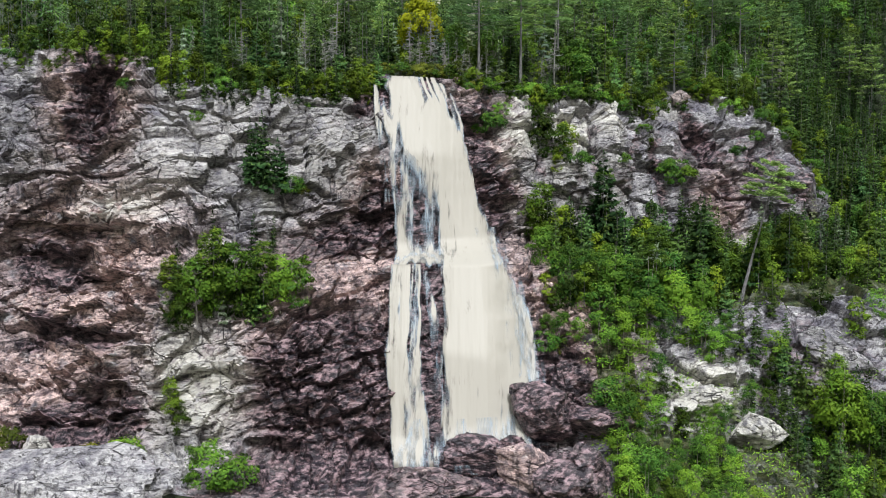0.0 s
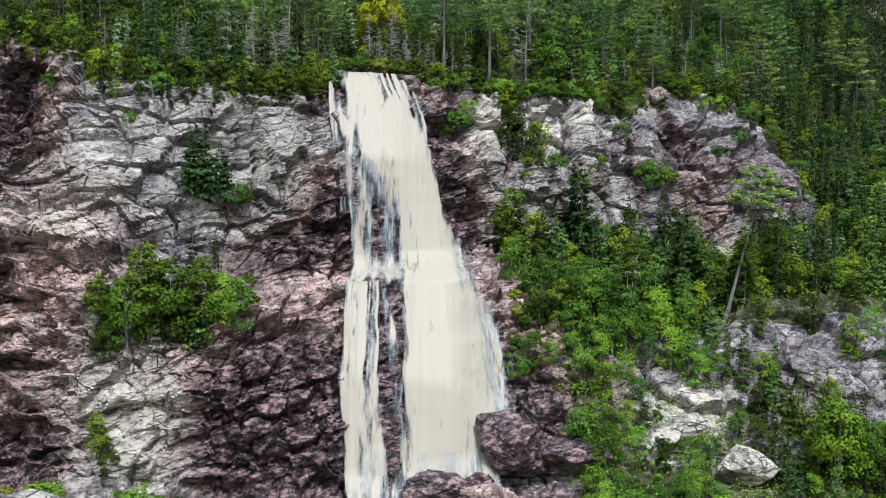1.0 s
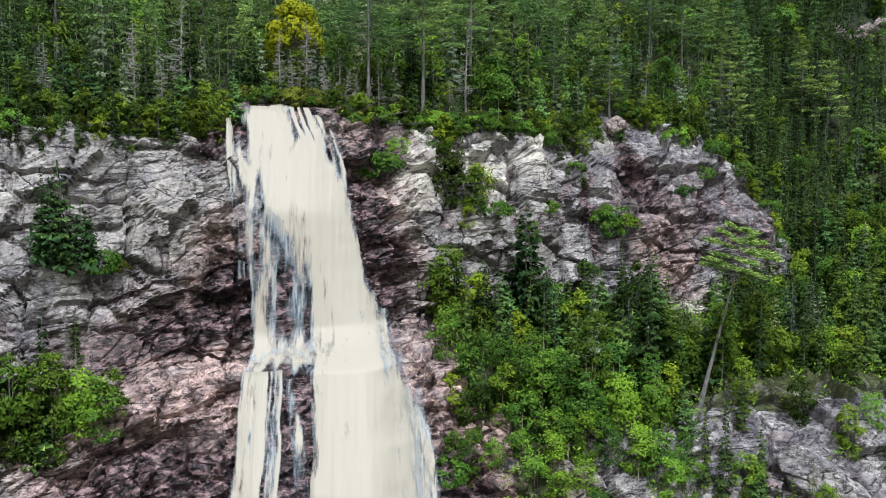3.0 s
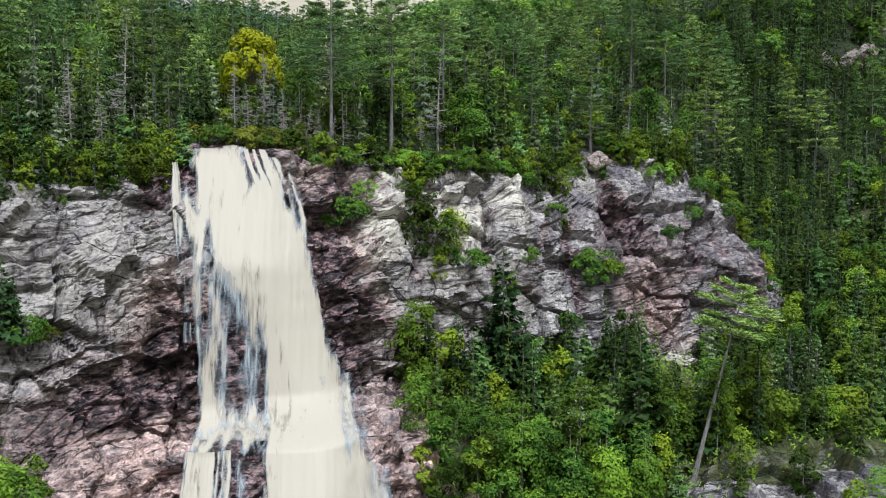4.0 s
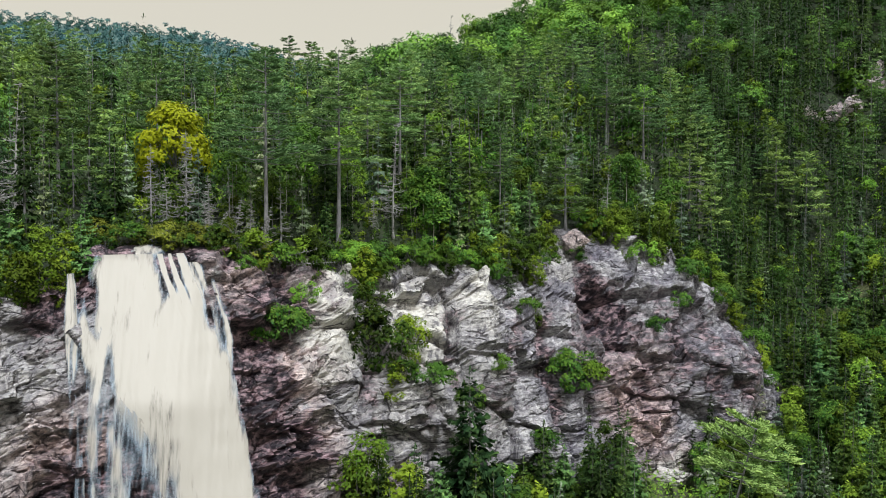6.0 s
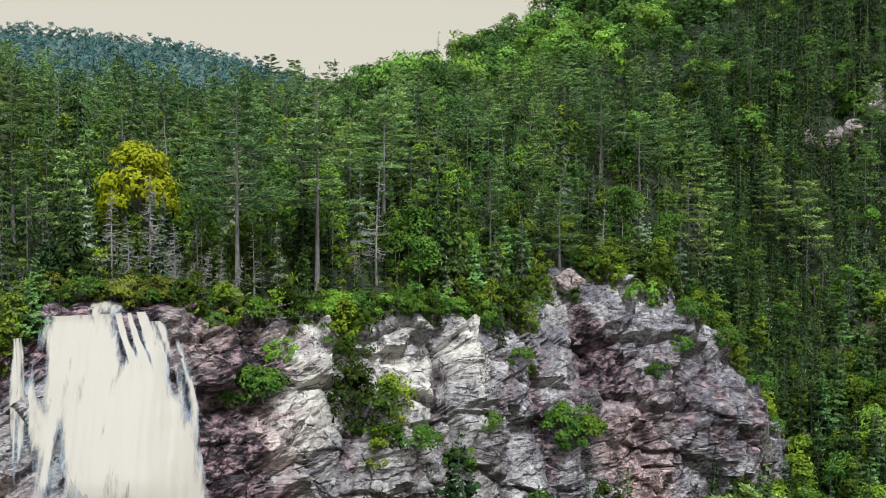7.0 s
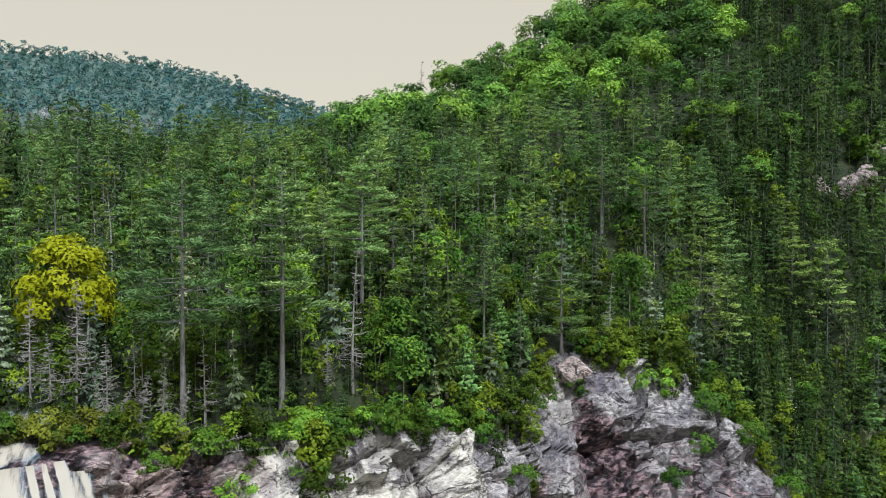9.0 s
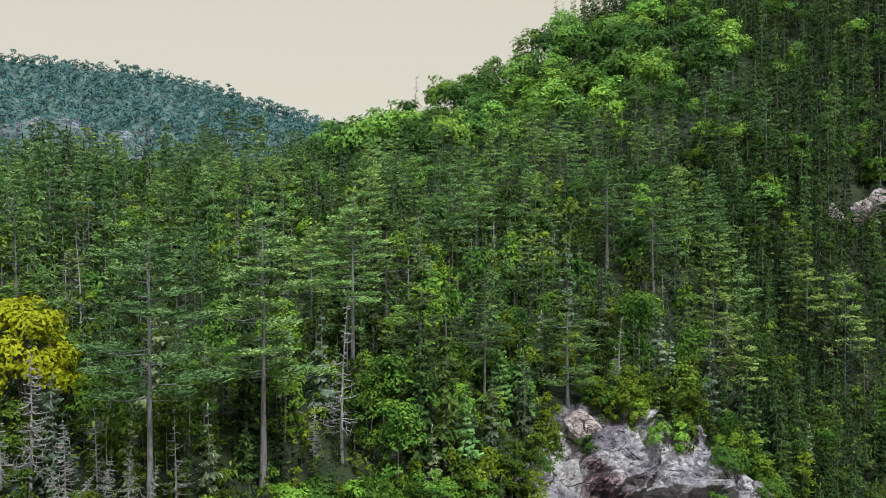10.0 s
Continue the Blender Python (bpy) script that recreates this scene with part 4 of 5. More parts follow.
spruces = kind("spruce_tree", "dark green narrow spruce on the forest slope", "tree", "spruces of the slope", BARK, SPRUCE,
               [spruce(R, h, s, l, 5, 6, b, 0.38, th) for h, s, l, b, th in ((11, 1.45, 20, 0.03, 0.05), (12, 1.25, 23, 0.03, 0.08), (9.5, 1.7, 18, 0.02, 0.05), (13, 1.2, 23, 0.10, 0.15))])
lichen_spruces = kind("lichen_spruce", "thin grey-green spruce hung with pale lichen", "tree", "lichen-hung spruces", BARK, LICHEN,
                      [spruce(R, h, s, l, 5, 6, b, 0.4, 0.25) for h, s, l, b in ((9, 1.5, 17, 0.08), (10, 1.3, 18, 0.14))])
firs = kind("fir_tree", "full green fir with layered branches", "tree", "firs of the slope", BARK, FIR,
            [spruce(R, h, s, l, 6, 8, 0.04, 0.14, 0.03, 0.3) for h, s, l in ((8, 2.1, 13), (7, 1.9, 12))] + [spruce(R, 15, 3.6, 14, 6, 11, 0.08, 0.14, 0.05, 0.25)], 2)
pines = kind("pine_tree", "tall pine with bare trunk and flat tiers of needles", "tree", "pines over the brow", BARK, PINE,
             [pine(R, h, s, l, 5, 58, b, 0.0, 8, 0.70, 0.24, c) for h, s, l, b, c in ((22, 5.0, 9, 0.42, 0.4), (20, 5.2, 8, 0.36, 0.5), (23, 4.8, 9, 0.46, 0.35), (15, 4.4, 8, 0.14, 0.75))] + [pine(R, 20, 4.6, 5, 5, 70, 0.74, 0.0, 7, 0.70, 0.26, 0.2)], 4)
cedars = kind("cedar_tree", "bushy yellow-green cedar among the spruces", "tree", "cedars of the slope", BARK, CEDAR,
              [broadleaf(R, h, s, 30, 32, 0.03, 0.44, 1, False, 0.5, 0.42, 0.7) for h, s in ((6, 1.7), (7.5, 1.6), (5, 1.8))] + [broadleaf(R, 13, 2.4, 70, 40, 0.02, 0.45, 1, False, 0.5, 0.40, 0.7)], 3)
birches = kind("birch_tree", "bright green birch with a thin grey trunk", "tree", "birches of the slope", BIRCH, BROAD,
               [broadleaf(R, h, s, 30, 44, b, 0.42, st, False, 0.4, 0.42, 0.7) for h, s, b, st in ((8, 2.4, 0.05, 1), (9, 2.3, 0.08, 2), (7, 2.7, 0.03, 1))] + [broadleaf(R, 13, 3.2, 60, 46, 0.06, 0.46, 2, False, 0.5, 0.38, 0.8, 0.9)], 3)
bushes = kind("bush", "low green leafy bush on the rock", "bush", "bushes on the rock", BARK, BROAD,
              [broadleaf(R, h, s, 18, 60, 0.03, 0.30, 2, True, 0.5) for h, s in ((2.6, 1.7), (2.2, 1.9))])
yellow_bushes = kind("yellow_bush", "yellow-green leafy bush on the rock", "bush", "yellow bushes on the rock", BARK, MOSS,
                     [broadleaf(R, h, s, 18, 60, 0.03, 0.28, 2, True, 0.5) for h, s in ((2.6, 1.5),)])
golden = kind("golden_tree", "leafy tree turning golden yellow at the brow", "tree", "", BARK, GOLDEN, [broadleaf(R, 12, 4.4, 60, 84, 0.28, 0.42, 2, True, 0.5, 0.30, 1.0, 0.7)])
snags = Kind([tree_thing("dead_tree", "silver-grey dead conifer with bare branches", "tree", snag(R, h, n), DEAD) for h, n in ((10, 95), (12, 60), (8, 80))], "dead trees of the slope")

# ---- the wood above the brow ----
G = np.random.default_rng(21)
brow_y, shelf_y, lower_y = ease(BROW)[0], ease(SHELF)[0], ease(LOWER)[0]


def spread_points(rng, x0, x1, y0, y1, gap, tries):
    """Places of a plan, none nearer to another than the gap."""
    cells, kept = {}, []
    for _ in range(tries):
        x, y = rng.uniform(x0, x1), rng.uniform(y0, y1)
        i, j = int(x // gap), int(y // gap)
        if any((x - a) ** 2 + (y - b) ** 2 < gap * gap for p in (-1, 0, 1) for q in (-1, 0, 1) for a, b in cells.get((i + p, j + q), ())):
            continue
        cells.setdefault((i, j), []).append((x, y))
        kept.append((x, y))
    return kept


def in_stream(x, y):
    return -11.5 < x < 1 and y < 172


# Trees that stand out: kind, shape, x, y, height; None: on the wood's floor.
KNOWN = [(pines, 0, 15.6, 179.5, 26.0), (pines, 0, 25.4, 197.5, 21.5), (pines, 2, 6.9, 171.5, 25.5), (pines, 3, 53.0, 204.0, 17.5), (pines, 2, 7.6, 328, 20), (pines, 0, 1.4, 332, 18), (pines, 3, -8, 326, 16), (pines, 1, 14, 330, 18), (pines, 0, -25, 300, 13), (pines, 0, 21.3, 207, 15), (pines, 3, 31, 210, 16), (pines, 3, -9, 195, 17),
         (pines, 3, 81, 219, 16), (pines, 1, 77, 231, 19), (pines, 2, 71, 236, 20), (pines, 3, 107, 235, 17), (pines, 3, 33, 196, 15), (pines, 2, 41, 199, 16),
         (pines, 0, -19.5, 185, 20.5), (pines, 1, -40, 178, 20), (pines, 3, -52, 168, 15), (pines, 3, 12, 226, 15), (pines, 1, 28, 222, 16), (pines, 3, -14, 232, 15),
         (golden, 0, -4.5, 180, 14), (snags, 0, -2.6, 173.8, 12.5), (snags, 0, -6.4, 174.2, 10), (snags, 2, -4.6, 173.4, 7.5), (lichen_spruces, 0, -1.2, 175.5, 10), (lichen_spruces, 1, 11, 176.5, 9), (lichen_spruces, 0, 40, 191.5, 9), (snags, 1, 2.6, 173.2, 9), (snags, 2, 0.2, 172.9, 8), (snags, 1, 60.8, 206.5, 11), (snags, 0, 82, 217, 14), (snags, 1, 64, 384, 21), (snags, 0, 61, 383, 11), (snags, 2, 40, 384, 12), (spruces, 3, 50, 385, 12), (spruces, 1, 56, 386, 11), (snags, 2, 5, 173, 6), (snags, 1, 8.5, 175, 9),
         (birches, 0, 28.2, 182.5, 9.5), (birches, 2, 30, 189, 9.5), (birches, 1, 26, 187.5, 8), (firs, 0, 36, 187, 9), (cedars, 0, 70, 207, 8), (spruces, 3, 64, 209, 11), (spruces, 1, 86, 212, 12), (cedars, 1, 88, 207, 8),
         (birches, 1, 17, 193, 10), (birches, 0, 35, 205, 10), (birches, 2, 9, 182, 8), (birches, 0, 96, 214, 9)]
HEIGHT = {}
for one in (spruces, lichen_spruces, firs, pines, cedars, birches, golden, snags, bushes, yellow_bushes):
    for n, ob in enumerate(one.things):
        HEIGHT[id(one), n] = max(v.co.z for child in ob.children for v in child.data.vertices)
taken = []
for what, shape, x, y, tall in KNOWN:
    what.put(G, x, y, ground(x, y) - 0.15, tall / HEIGHT[id(what), shape], shape)
    taken.append((x, y, 1.8))

LOOSE = {}
for x, y in spread_points(G, -84, 112, 148, 262, 2.7, 26000):
    back = y - float(brow_y(x))
    if back < 1.2 or in_stream(x, y) or x > 20 + 0.5 * y or x < -0.52 * y:
        continue
    if any((x - a) ** 2 + (y - b) ** 2 < r * r for a, b, r in taken) or (back < 4 and 49 < x < 56):
        continue
    z = ground(x, y) - 0.15
    roll, size = G.random(), G.uniform(0.55, 1.2) * (1.3 if G.random() < 0.12 else 1.0)
    leafy = 0.5 + 0.5 * math.sin(x / 17 + 1.3) * math.cos(y / 23)
    if x > 76 and roll > 0.13:
        roll = 0.22 + 0.12 * G.random() if G.random() < 0.25 else 0.9
    if x < -14 and roll > 0.13:
        roll = 0.3 + 0.7 * G.random()
    if back < 5:
        size *= G.uniform(0.45, 0.75)
        roll = max(roll, 0.12)
    if roll < (0.018 if back < 18 else 0.10):
        what, many = "pine", pines
    elif roll < 0.06 + (0.065 if back > 18 else 0):
        what, many = "snag", snags
    elif roll < 0.13 and back < 18:
        what, many = "lichen", lichen_spruces
    elif roll < 0.18 + 0.2 * leafy:
        what, many = "birch", birches
    elif roll < 0.42 + 0.1 * leafy:
        what, many = "cedar", cedars
    elif roll < (0.66 if x < 74 else 0.52):
        what, many = "fir", firs
    elif roll < (0.74 if x < 74 else 0.55):
        what, many = "lichen", lichen_spruces
    else:
        what, many = "spruce", spruces
    if back < (12 if what == "spruce" and many is spruces else 18) and -60 < x < 100:
        many.put(G, x, y, z, size * (0.8 if what == "pine" else 1))
    else:
        LOOSE.setdefault(what, []).append((x, y, z, min(size, 1.05) * 0.85 if what == "pine" else size))
for x, y in spread_points(G, -64, 100, 148, 235, 1.9, 22000):  # young growth under the taller trees
    back = y - float(brow_y(x))
    if 1.0 < back < 16 and not in_stream(x, y) and not (back < 4 and 49 < x < 56):
        LOOSE.setdefault("cedar" if G.random() < 0.65 else "spruce", []).append((x, y, ground(x, y) - 0.2, G.uniform(0.3, 0.62)))
def maple_zone(x, y):
    """The leafy upper part of the hill, between the saddle and the dark spruces beyond it."""
    return 26 < x < 150 - 0.25 * (y - 300) + 8 * math.sin(y / 17) and y > 296 + 0.12 * (100 - x) + 8 * math.sin(x / 9)


crowns = []
for x, y in spread_points(G, 20, 200, 285, 470, 7.2, 9000):
    if maple_zone(x, y) and y < 392 + 0.19 * x and G.random() < 0.86:
        crowns.append((x, y))
        LOOSE.setdefault("maple", []).append((x, y, ground(x, y) - 0.3, G.uniform(0.75, 1.45)))
for x, y in spread_points(G, -120, 260, 255, 470, 3.1, 40000):
    if not (-0.31 * y < x < 0.66 * y) or y > 388 + 0.19 * x or (x < 28 and y > 345) or abs(x - 138) < 7 and 255 < y < 268:
        continue
    roll, leafy = G.random(), maple_zone(x, y)
    if leafy and (roll > 0.10 or any(abs(x - a) < 3 and abs(y - b) < 3 for a, b in crowns)):
        continue
    roll = G.random()
    what = "spruce" if leafy or x > 118 and roll < 0.86 else "spruce" if roll < (0.22 if x < 100 else 0.5) else "fir" if roll < 0.46 else "lichen" if roll < 0.54 else "pine" if roll < 0.72 else "birch" if roll < 0.9 else "maple"
    LOOSE.setdefault(what, []).append((x, y, ground(x, y) - 0.2, G.uniform(0.65, 1.25) * (0.7 if what == "pine" else 0.6 if what == "maple" else 1.35 if x > 118 else 1)))
for x, y in spread_points(G, 84, 200, 190, 275, 2.5, 16000):
    if x > 20 + 0.62 * y or abs(x - 141) < 15 and abs(y - 262) < 6 or y - float(brow_y(x)) < 1.5 or x < 84 + 0.1 * (y - 200):
        continue
    roll = G.random() if x > 108 else 0.4 * G.random()
    LOOSE.setdefault("spruce" if roll < 0.72 else "pine" if roll < 0.77 else "cedar" if roll < 0.92 else "birch", []).append((x, y, ground(x, y) - 0.2, G.uniform(0.7, 1.2)))
for x, y in spread_points(G, -460, 330, 680, 1045, 7.4, 26000):
    if -0.42 * y < x < 0.3 * y:
        bare = -250 < x < -70 and 765 + 12 * math.sin(x / 9) < y < 835 + 14 * math.sin(x / 13) and G.random() < 0.8
        LOOSE.setdefault("far_bare" if bare else "far", []).append((x, y, ground(x, y) - 0.3, G.uniform(0.7, 1.35) * (0.8 if bare else 1)))


def light_shape(kind_name, rng):
    if kind_name == "spruce":
        return spruce(rng, 12, 1.5, 16, 5, 2, 0.0, 0.45, 0.06, 0.8, 1.15)
    if kind_name == "fir":
        return spruce(rng, 10, 1.6, 13, 5, 3, 0.02, 0.28, 0.05, 0.7, 1.1)
    if kind_name == "lichen":
        return spruce(rng, 10, 1.3, 13, 4, 2, 0.05, 0.4, 0.2, 0.8, 1.1)
    if kind_name == "pine":
        return pine(rng, 17, 4.0, 8, 5, 17, 0.28, 0.0, 4, 0.95, 0.42)
    if kind_name == "birch":
        return broadleaf(rng, 8, 2.5, 15, 24, 0.06, 0.70, 1, True, 0.6, 0.42, 0.7, 0.8)
    if kind_name == "cedar":
        return broadleaf(rng, 6.5, 1.7, 14, 18, 0.02, 0.70, 1, True, 0.5, 0.42, 0.7)
    if kind_name == "maple":
        return broadleaf(rng, 12, 6.0, 22, 52, 0.12, 0.80, 1, True, 0.7, 0.36, 1.0, 0.35)
    if kind_name == "snag":
        return snag(rng, 11, 13), None
    return broadleaf(rng, 11, 4.2, 9, 10, 0.0, 1.9, 1, True, 0.6)


def woods(kind_name, mat, label):
    """All the trees of one kind that are too many to count, joined: trunks and crowns as two parts."""
    places = np.array(LOOSE[kind_name])
    top = tagged(new(kind_name + "_wood"), label, "trees", kind="stuff")
    made = {"trunks": [[], [], [], 0, [], []], "crowns": [[], [], [], 0, [], []]}
    for k in range(4):
        wood, crown = light_shape(kind_name, np.random.default_rng(100 + k))
        simple = Shape()
        if kind_name == "snag":
            simple = wood
        else:
            simple.tube([(0, 0, -0.5), (0, 0, 7 if kind_name != "pine" else 15)], [0.13, 0.03], 4)
        for part_name, shape in (("trunks", simple), ("crowns", crown)):
            if shape is None or (kind_name.startswith("far") and part_name == "trunks"):
                continue
            v, f = shape.arrays()
            store = made[part_name]
            for x, y, z, s in places[k::4]:
                w = (x * 12.9898 + y * 78.233) % 6.283
                c, d = math.cos(w) * s, math.sin(w) * s
                store[0].append(np.stack([v[:, 0] * c - v[:, 1] * d + x, v[:, 0] * d + v[:, 1] * c + y, v[:, 2] * s + z], -1))
                store[1].append(f + store[3])
                store[2].append(np.full(len(v), (x * 0.731 + y * 0.417) % 1.0))
                if shape.tip_share:
                    store[4].append(np.concatenate(shape.tip_share) * (0.35 if kind_name == "spruce" else 0.7))
                    n = np.concatenate(shape.shade)
                    store[5].append(np.stack([n[:, 0] * math.cos(w) - n[:, 1] * math.sin(w), n[:, 0] * math.sin(w) + n[:, 1] * math.cos(w), n[:, 2]], -1))
                store[3] += len(v)
    for part_name, (verts, faces, tints, count, tip_shares, ways) in made.items():
        if verts:
            me = quick_mesh(part_name, np.concatenate(verts), np.concatenate(faces), (DEAD if kind_name == "snag" else BARK) if part_name == "trunks" else mat, bool(tip_shares))
            me.attributes.new("tint", "FLOAT", "POINT").data.foreach_set("value", np.concatenate(tints).astype(np.float32))
            if tip_shares:
                me.attributes.new("young_lit", "FLOAT", "POINT").data.foreach_set("value", np.concatenate(tip_shares).astype(np.float32))
                me.attributes.new("custom_normal", "FLOAT_VECTOR", "POINT").data.foreach_set("vector", np.concatenate(ways).astype(np.float32).ravel())
            new(part_name, me).parent = top


woods("spruce", SPRUCE, "dense dark spruce wood covering the steep slope")
woods("fir", FIR, "green firs with layered branches on the slope")
woods("lichen", LICHEN, "thin grey-green spruces hung with lichen on the slope")
woods("pine", PINE, "scattered tall pines standing over the wood")
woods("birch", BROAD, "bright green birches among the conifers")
woods("cedar", CEDAR, "yellow-green cedar thicket under the spruces")
woods("maple", MAPLE, "round leafy maples covering the upper hill")
woods("snag", DEAD, "silver-grey dead trees standing in the wood")
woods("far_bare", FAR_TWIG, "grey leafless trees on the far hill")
woods("far", HAZY_LEAF, "forest covering the far hill, its leaves tinted with blue-green haze")


def undergrowth(name, places, mat, label, tall=1.0, blades=7, leaf=1.15):
    """Low leafy growth that hides the floor."""
    rng = np.random.default_rng(5)
    p = np.repeat(np.array(places), blades, axis=0)
    n = len(p)
    root = p + np.stack([rng.normal(0, 0.55, n), rng.normal(0, 0.55, n), rng.uniform(0.0, 0.9, n) * tall], -1)
    size = rng.uniform(0.4, 0.95, n) * leaf
    s = Shape(True)
    s.kites(root, root + (unit(rng, n) * [1, 1, 0.5] + [0, 0, 0.25]) * size[:, None], size * 0.6, unit(rng, n) * 0.6 + [0, -0.3, 0.8], 0.0, unit(rng, n) * 0.35 + [0, -0.3, 0.9])
    return tagged(new(name, s.mesh(name, mat)), label, "undergrowth", kind="stuff")


for x in np.arange(-74, 84, 1.4):
    if -12.5 < x < 1.5 or 50 < x < 55:
        continue
    x = x + G.uniform(-0.6, 0.6)
    y = float(brow_y(x)) + G.uniform(0.2, 2.6)
    what = cedars if G.random() < (0.6 if x > -12 else 0.9) else bushes
    if x < -13:
        low = on_face(x, float(ease(BROW)[1](x)) - G.uniform(0.6, 2.6))
        (cedars if G.random() < 0.7 else spruces).put(G, low[0], low[1] + 0.4, low[2] - 0.4, G.uniform(0.35, 0.7))
    what.put(G, x, y, ground(x, y) - 0.3, G.uniform(0.5, 1.0) if what is cedars else G.uniform(0.7, 1.4))


floor_places = [(x, y, ground(x, y)) for x, y in spread_points(G, -70, 150, 149, 262, 1.4, 42000)
                if y - float(brow_y(x)) > 0.3 and not in_stream(x, y) and x < 20 + 0.56 * y and not (48 < x < 60 and y - float(brow_y(x)) < 4)]
hill_places = [(x, y, ground(x, y)) for x, y in spread_points(G, -110, 240, 240, 410, 2.3, 30000) if -0.34 * y < x < 0.66 * y]
undergrowth("hill_undergrowth", hill_places, SPRUCE, "low dark growth between the trees of the hill", 2.6, 6, 1.6)
undergrowth("undergrowth", floor_places[::2], CEDAR, "low yellow-green growth on the forest floor", 1.3)
undergrowth("leafy_undergrowth", floor_places[1::2], SPRUCE, "low dark green growth on the forest floor", 1.5)

# ---- the wooded spur below the cliff, and growth on ledges ----
S = np.random.default_rng(33)


def on_spur(x, y):
    return ground(x, y, False)


SPUR_KNOWN = [(firs, 2, 43.7, 149.5, 18), (firs, 1, 40.5, 151, 12), (lichen_spruces, 0, 44, 160, 11), (firs, 2, 30.1, 166, 19), (birches, 3, 57, 124, 15), (birches, 3, 62, 126, 12), (firs, 0, 38, 158, 12), (spruces, 0, 52, 160, 11), (spruces, 2, 46, 166, 12),
              (birches, 3, 33, 142, 11), (birches, 3, 28.5, 145, 11.5), (birches, 3, 38, 143, 11), (birches, 2, 25.5, 142, 8), (birches, 3, 42.5, 144, 10), (cedars, 3, 35.5, 146, 13), (cedars, 3, 46.5, 150, 12), (cedars, 3, 54, 150, 11), (cedars, 3, 59, 151, 12), (snags, 0, 46, 158, 9), (snags, 2, 28.9, 155, 5), (snags, 1, 36, 151, 9)]
spur_taken = []
for what, shape, x, y, tall in SPUR_KNOWN:
    what.put(S, x, y, on_spur(x, y) - 0.2, tall / HEIGHT[id(what), shape], shape)
    spur_taken.append((x, y, 1.6))
leaning = pines.put(S, 50.4, 148.5, on_spur(50.4, 148.5) - 0.3, 25 / HEIGHT[id(pines), 4], 4, 14.0, 1.0)
spur_taken += [(50.4, 148.5, 3.6), (49.5, 142, 3.5), (61, 181, 4.5), (59.5, 177, 5.0), (57.5, 172, 4.6), (55.5, 167, 4.0), (63, 177, 4.0)]
tagged(leaning, "leaning pine with a long bare trunk over the spur")

for x, y in spread_points(S, 17, 118, 112, 225, 2.15, 26000):
    step_front, step_back = float(lower_y(x)) - 8, float(shelf_y(x)) + 0.5
    upper = y > step_back
    bank = on_spur(x, y)
    bare_rock = not upper and (y > step_front and x > 55 and S.random() > 0.35 or 35 < x < 45 and 5 < bank < 11 and S.random() > 0.3)
    if bare_rock or (x < 24 and y < 140) or (x < 27 and y > 166) or (x < 85 and y > 158 + 0.42 * x) or y > float(brow_y(x)) + 1 or x > 20 + 0.5 * y:
        continue
    if any((x - a) ** 2 + (y - b) ** 2 < r * r for a, b, r in spur_taken) or (abs(x - 46.3) < 4 and y < 128):
        continue
    z = on_spur(x, y) - 0.2
    roll, size = S.random(), S.uniform(0.65, 1.2) * (1.15 if upper else 0.72 if 28 < x < 55 and y < 134 else 1.0)
    leafy = (0.66 if x < 46 and y < 152 else 0.22) if (x < 52 and y < 152) or not upper else 0.13
    if roll < leafy:
        birches.put(S, x, y, z, size * (0.85 if y < 150 else 0.95))
    elif roll < leafy + (0.34 if upper else 0.22):
        cedars.put(S, x, y, z, size)
    elif roll < leafy + (0.58 if upper else 0.32):
        firs.put(S, x, y, z, size)
    elif roll < leafy + (0.66 if upper else 0.34):
        lichen_spruces.put(S, x, y, z, size)
    else:
        spruces.put(S, x, y, z, size * 0.9)
spur_floor = [(x, y, on_spur(x, y)) for x, y in spread_points(S, 17, 116, 110, 220, 1.4, 24000)
              if not (x > 43 and float(lower_y(x)) - 8 < y < float(shelf_y(x)) and S.random() > 0.12) and not (x < 22 and y < 141) and not (x < 24 and y > 163) and not (x < 85 and y > 158 + 0.42 * x) and y < float(brow_y(x)) + 1]
undergrowth("spur_undergrowth", spur_floor, BROAD, "bright green low growth on the wooded spur", 2.2, 20, 0.75)

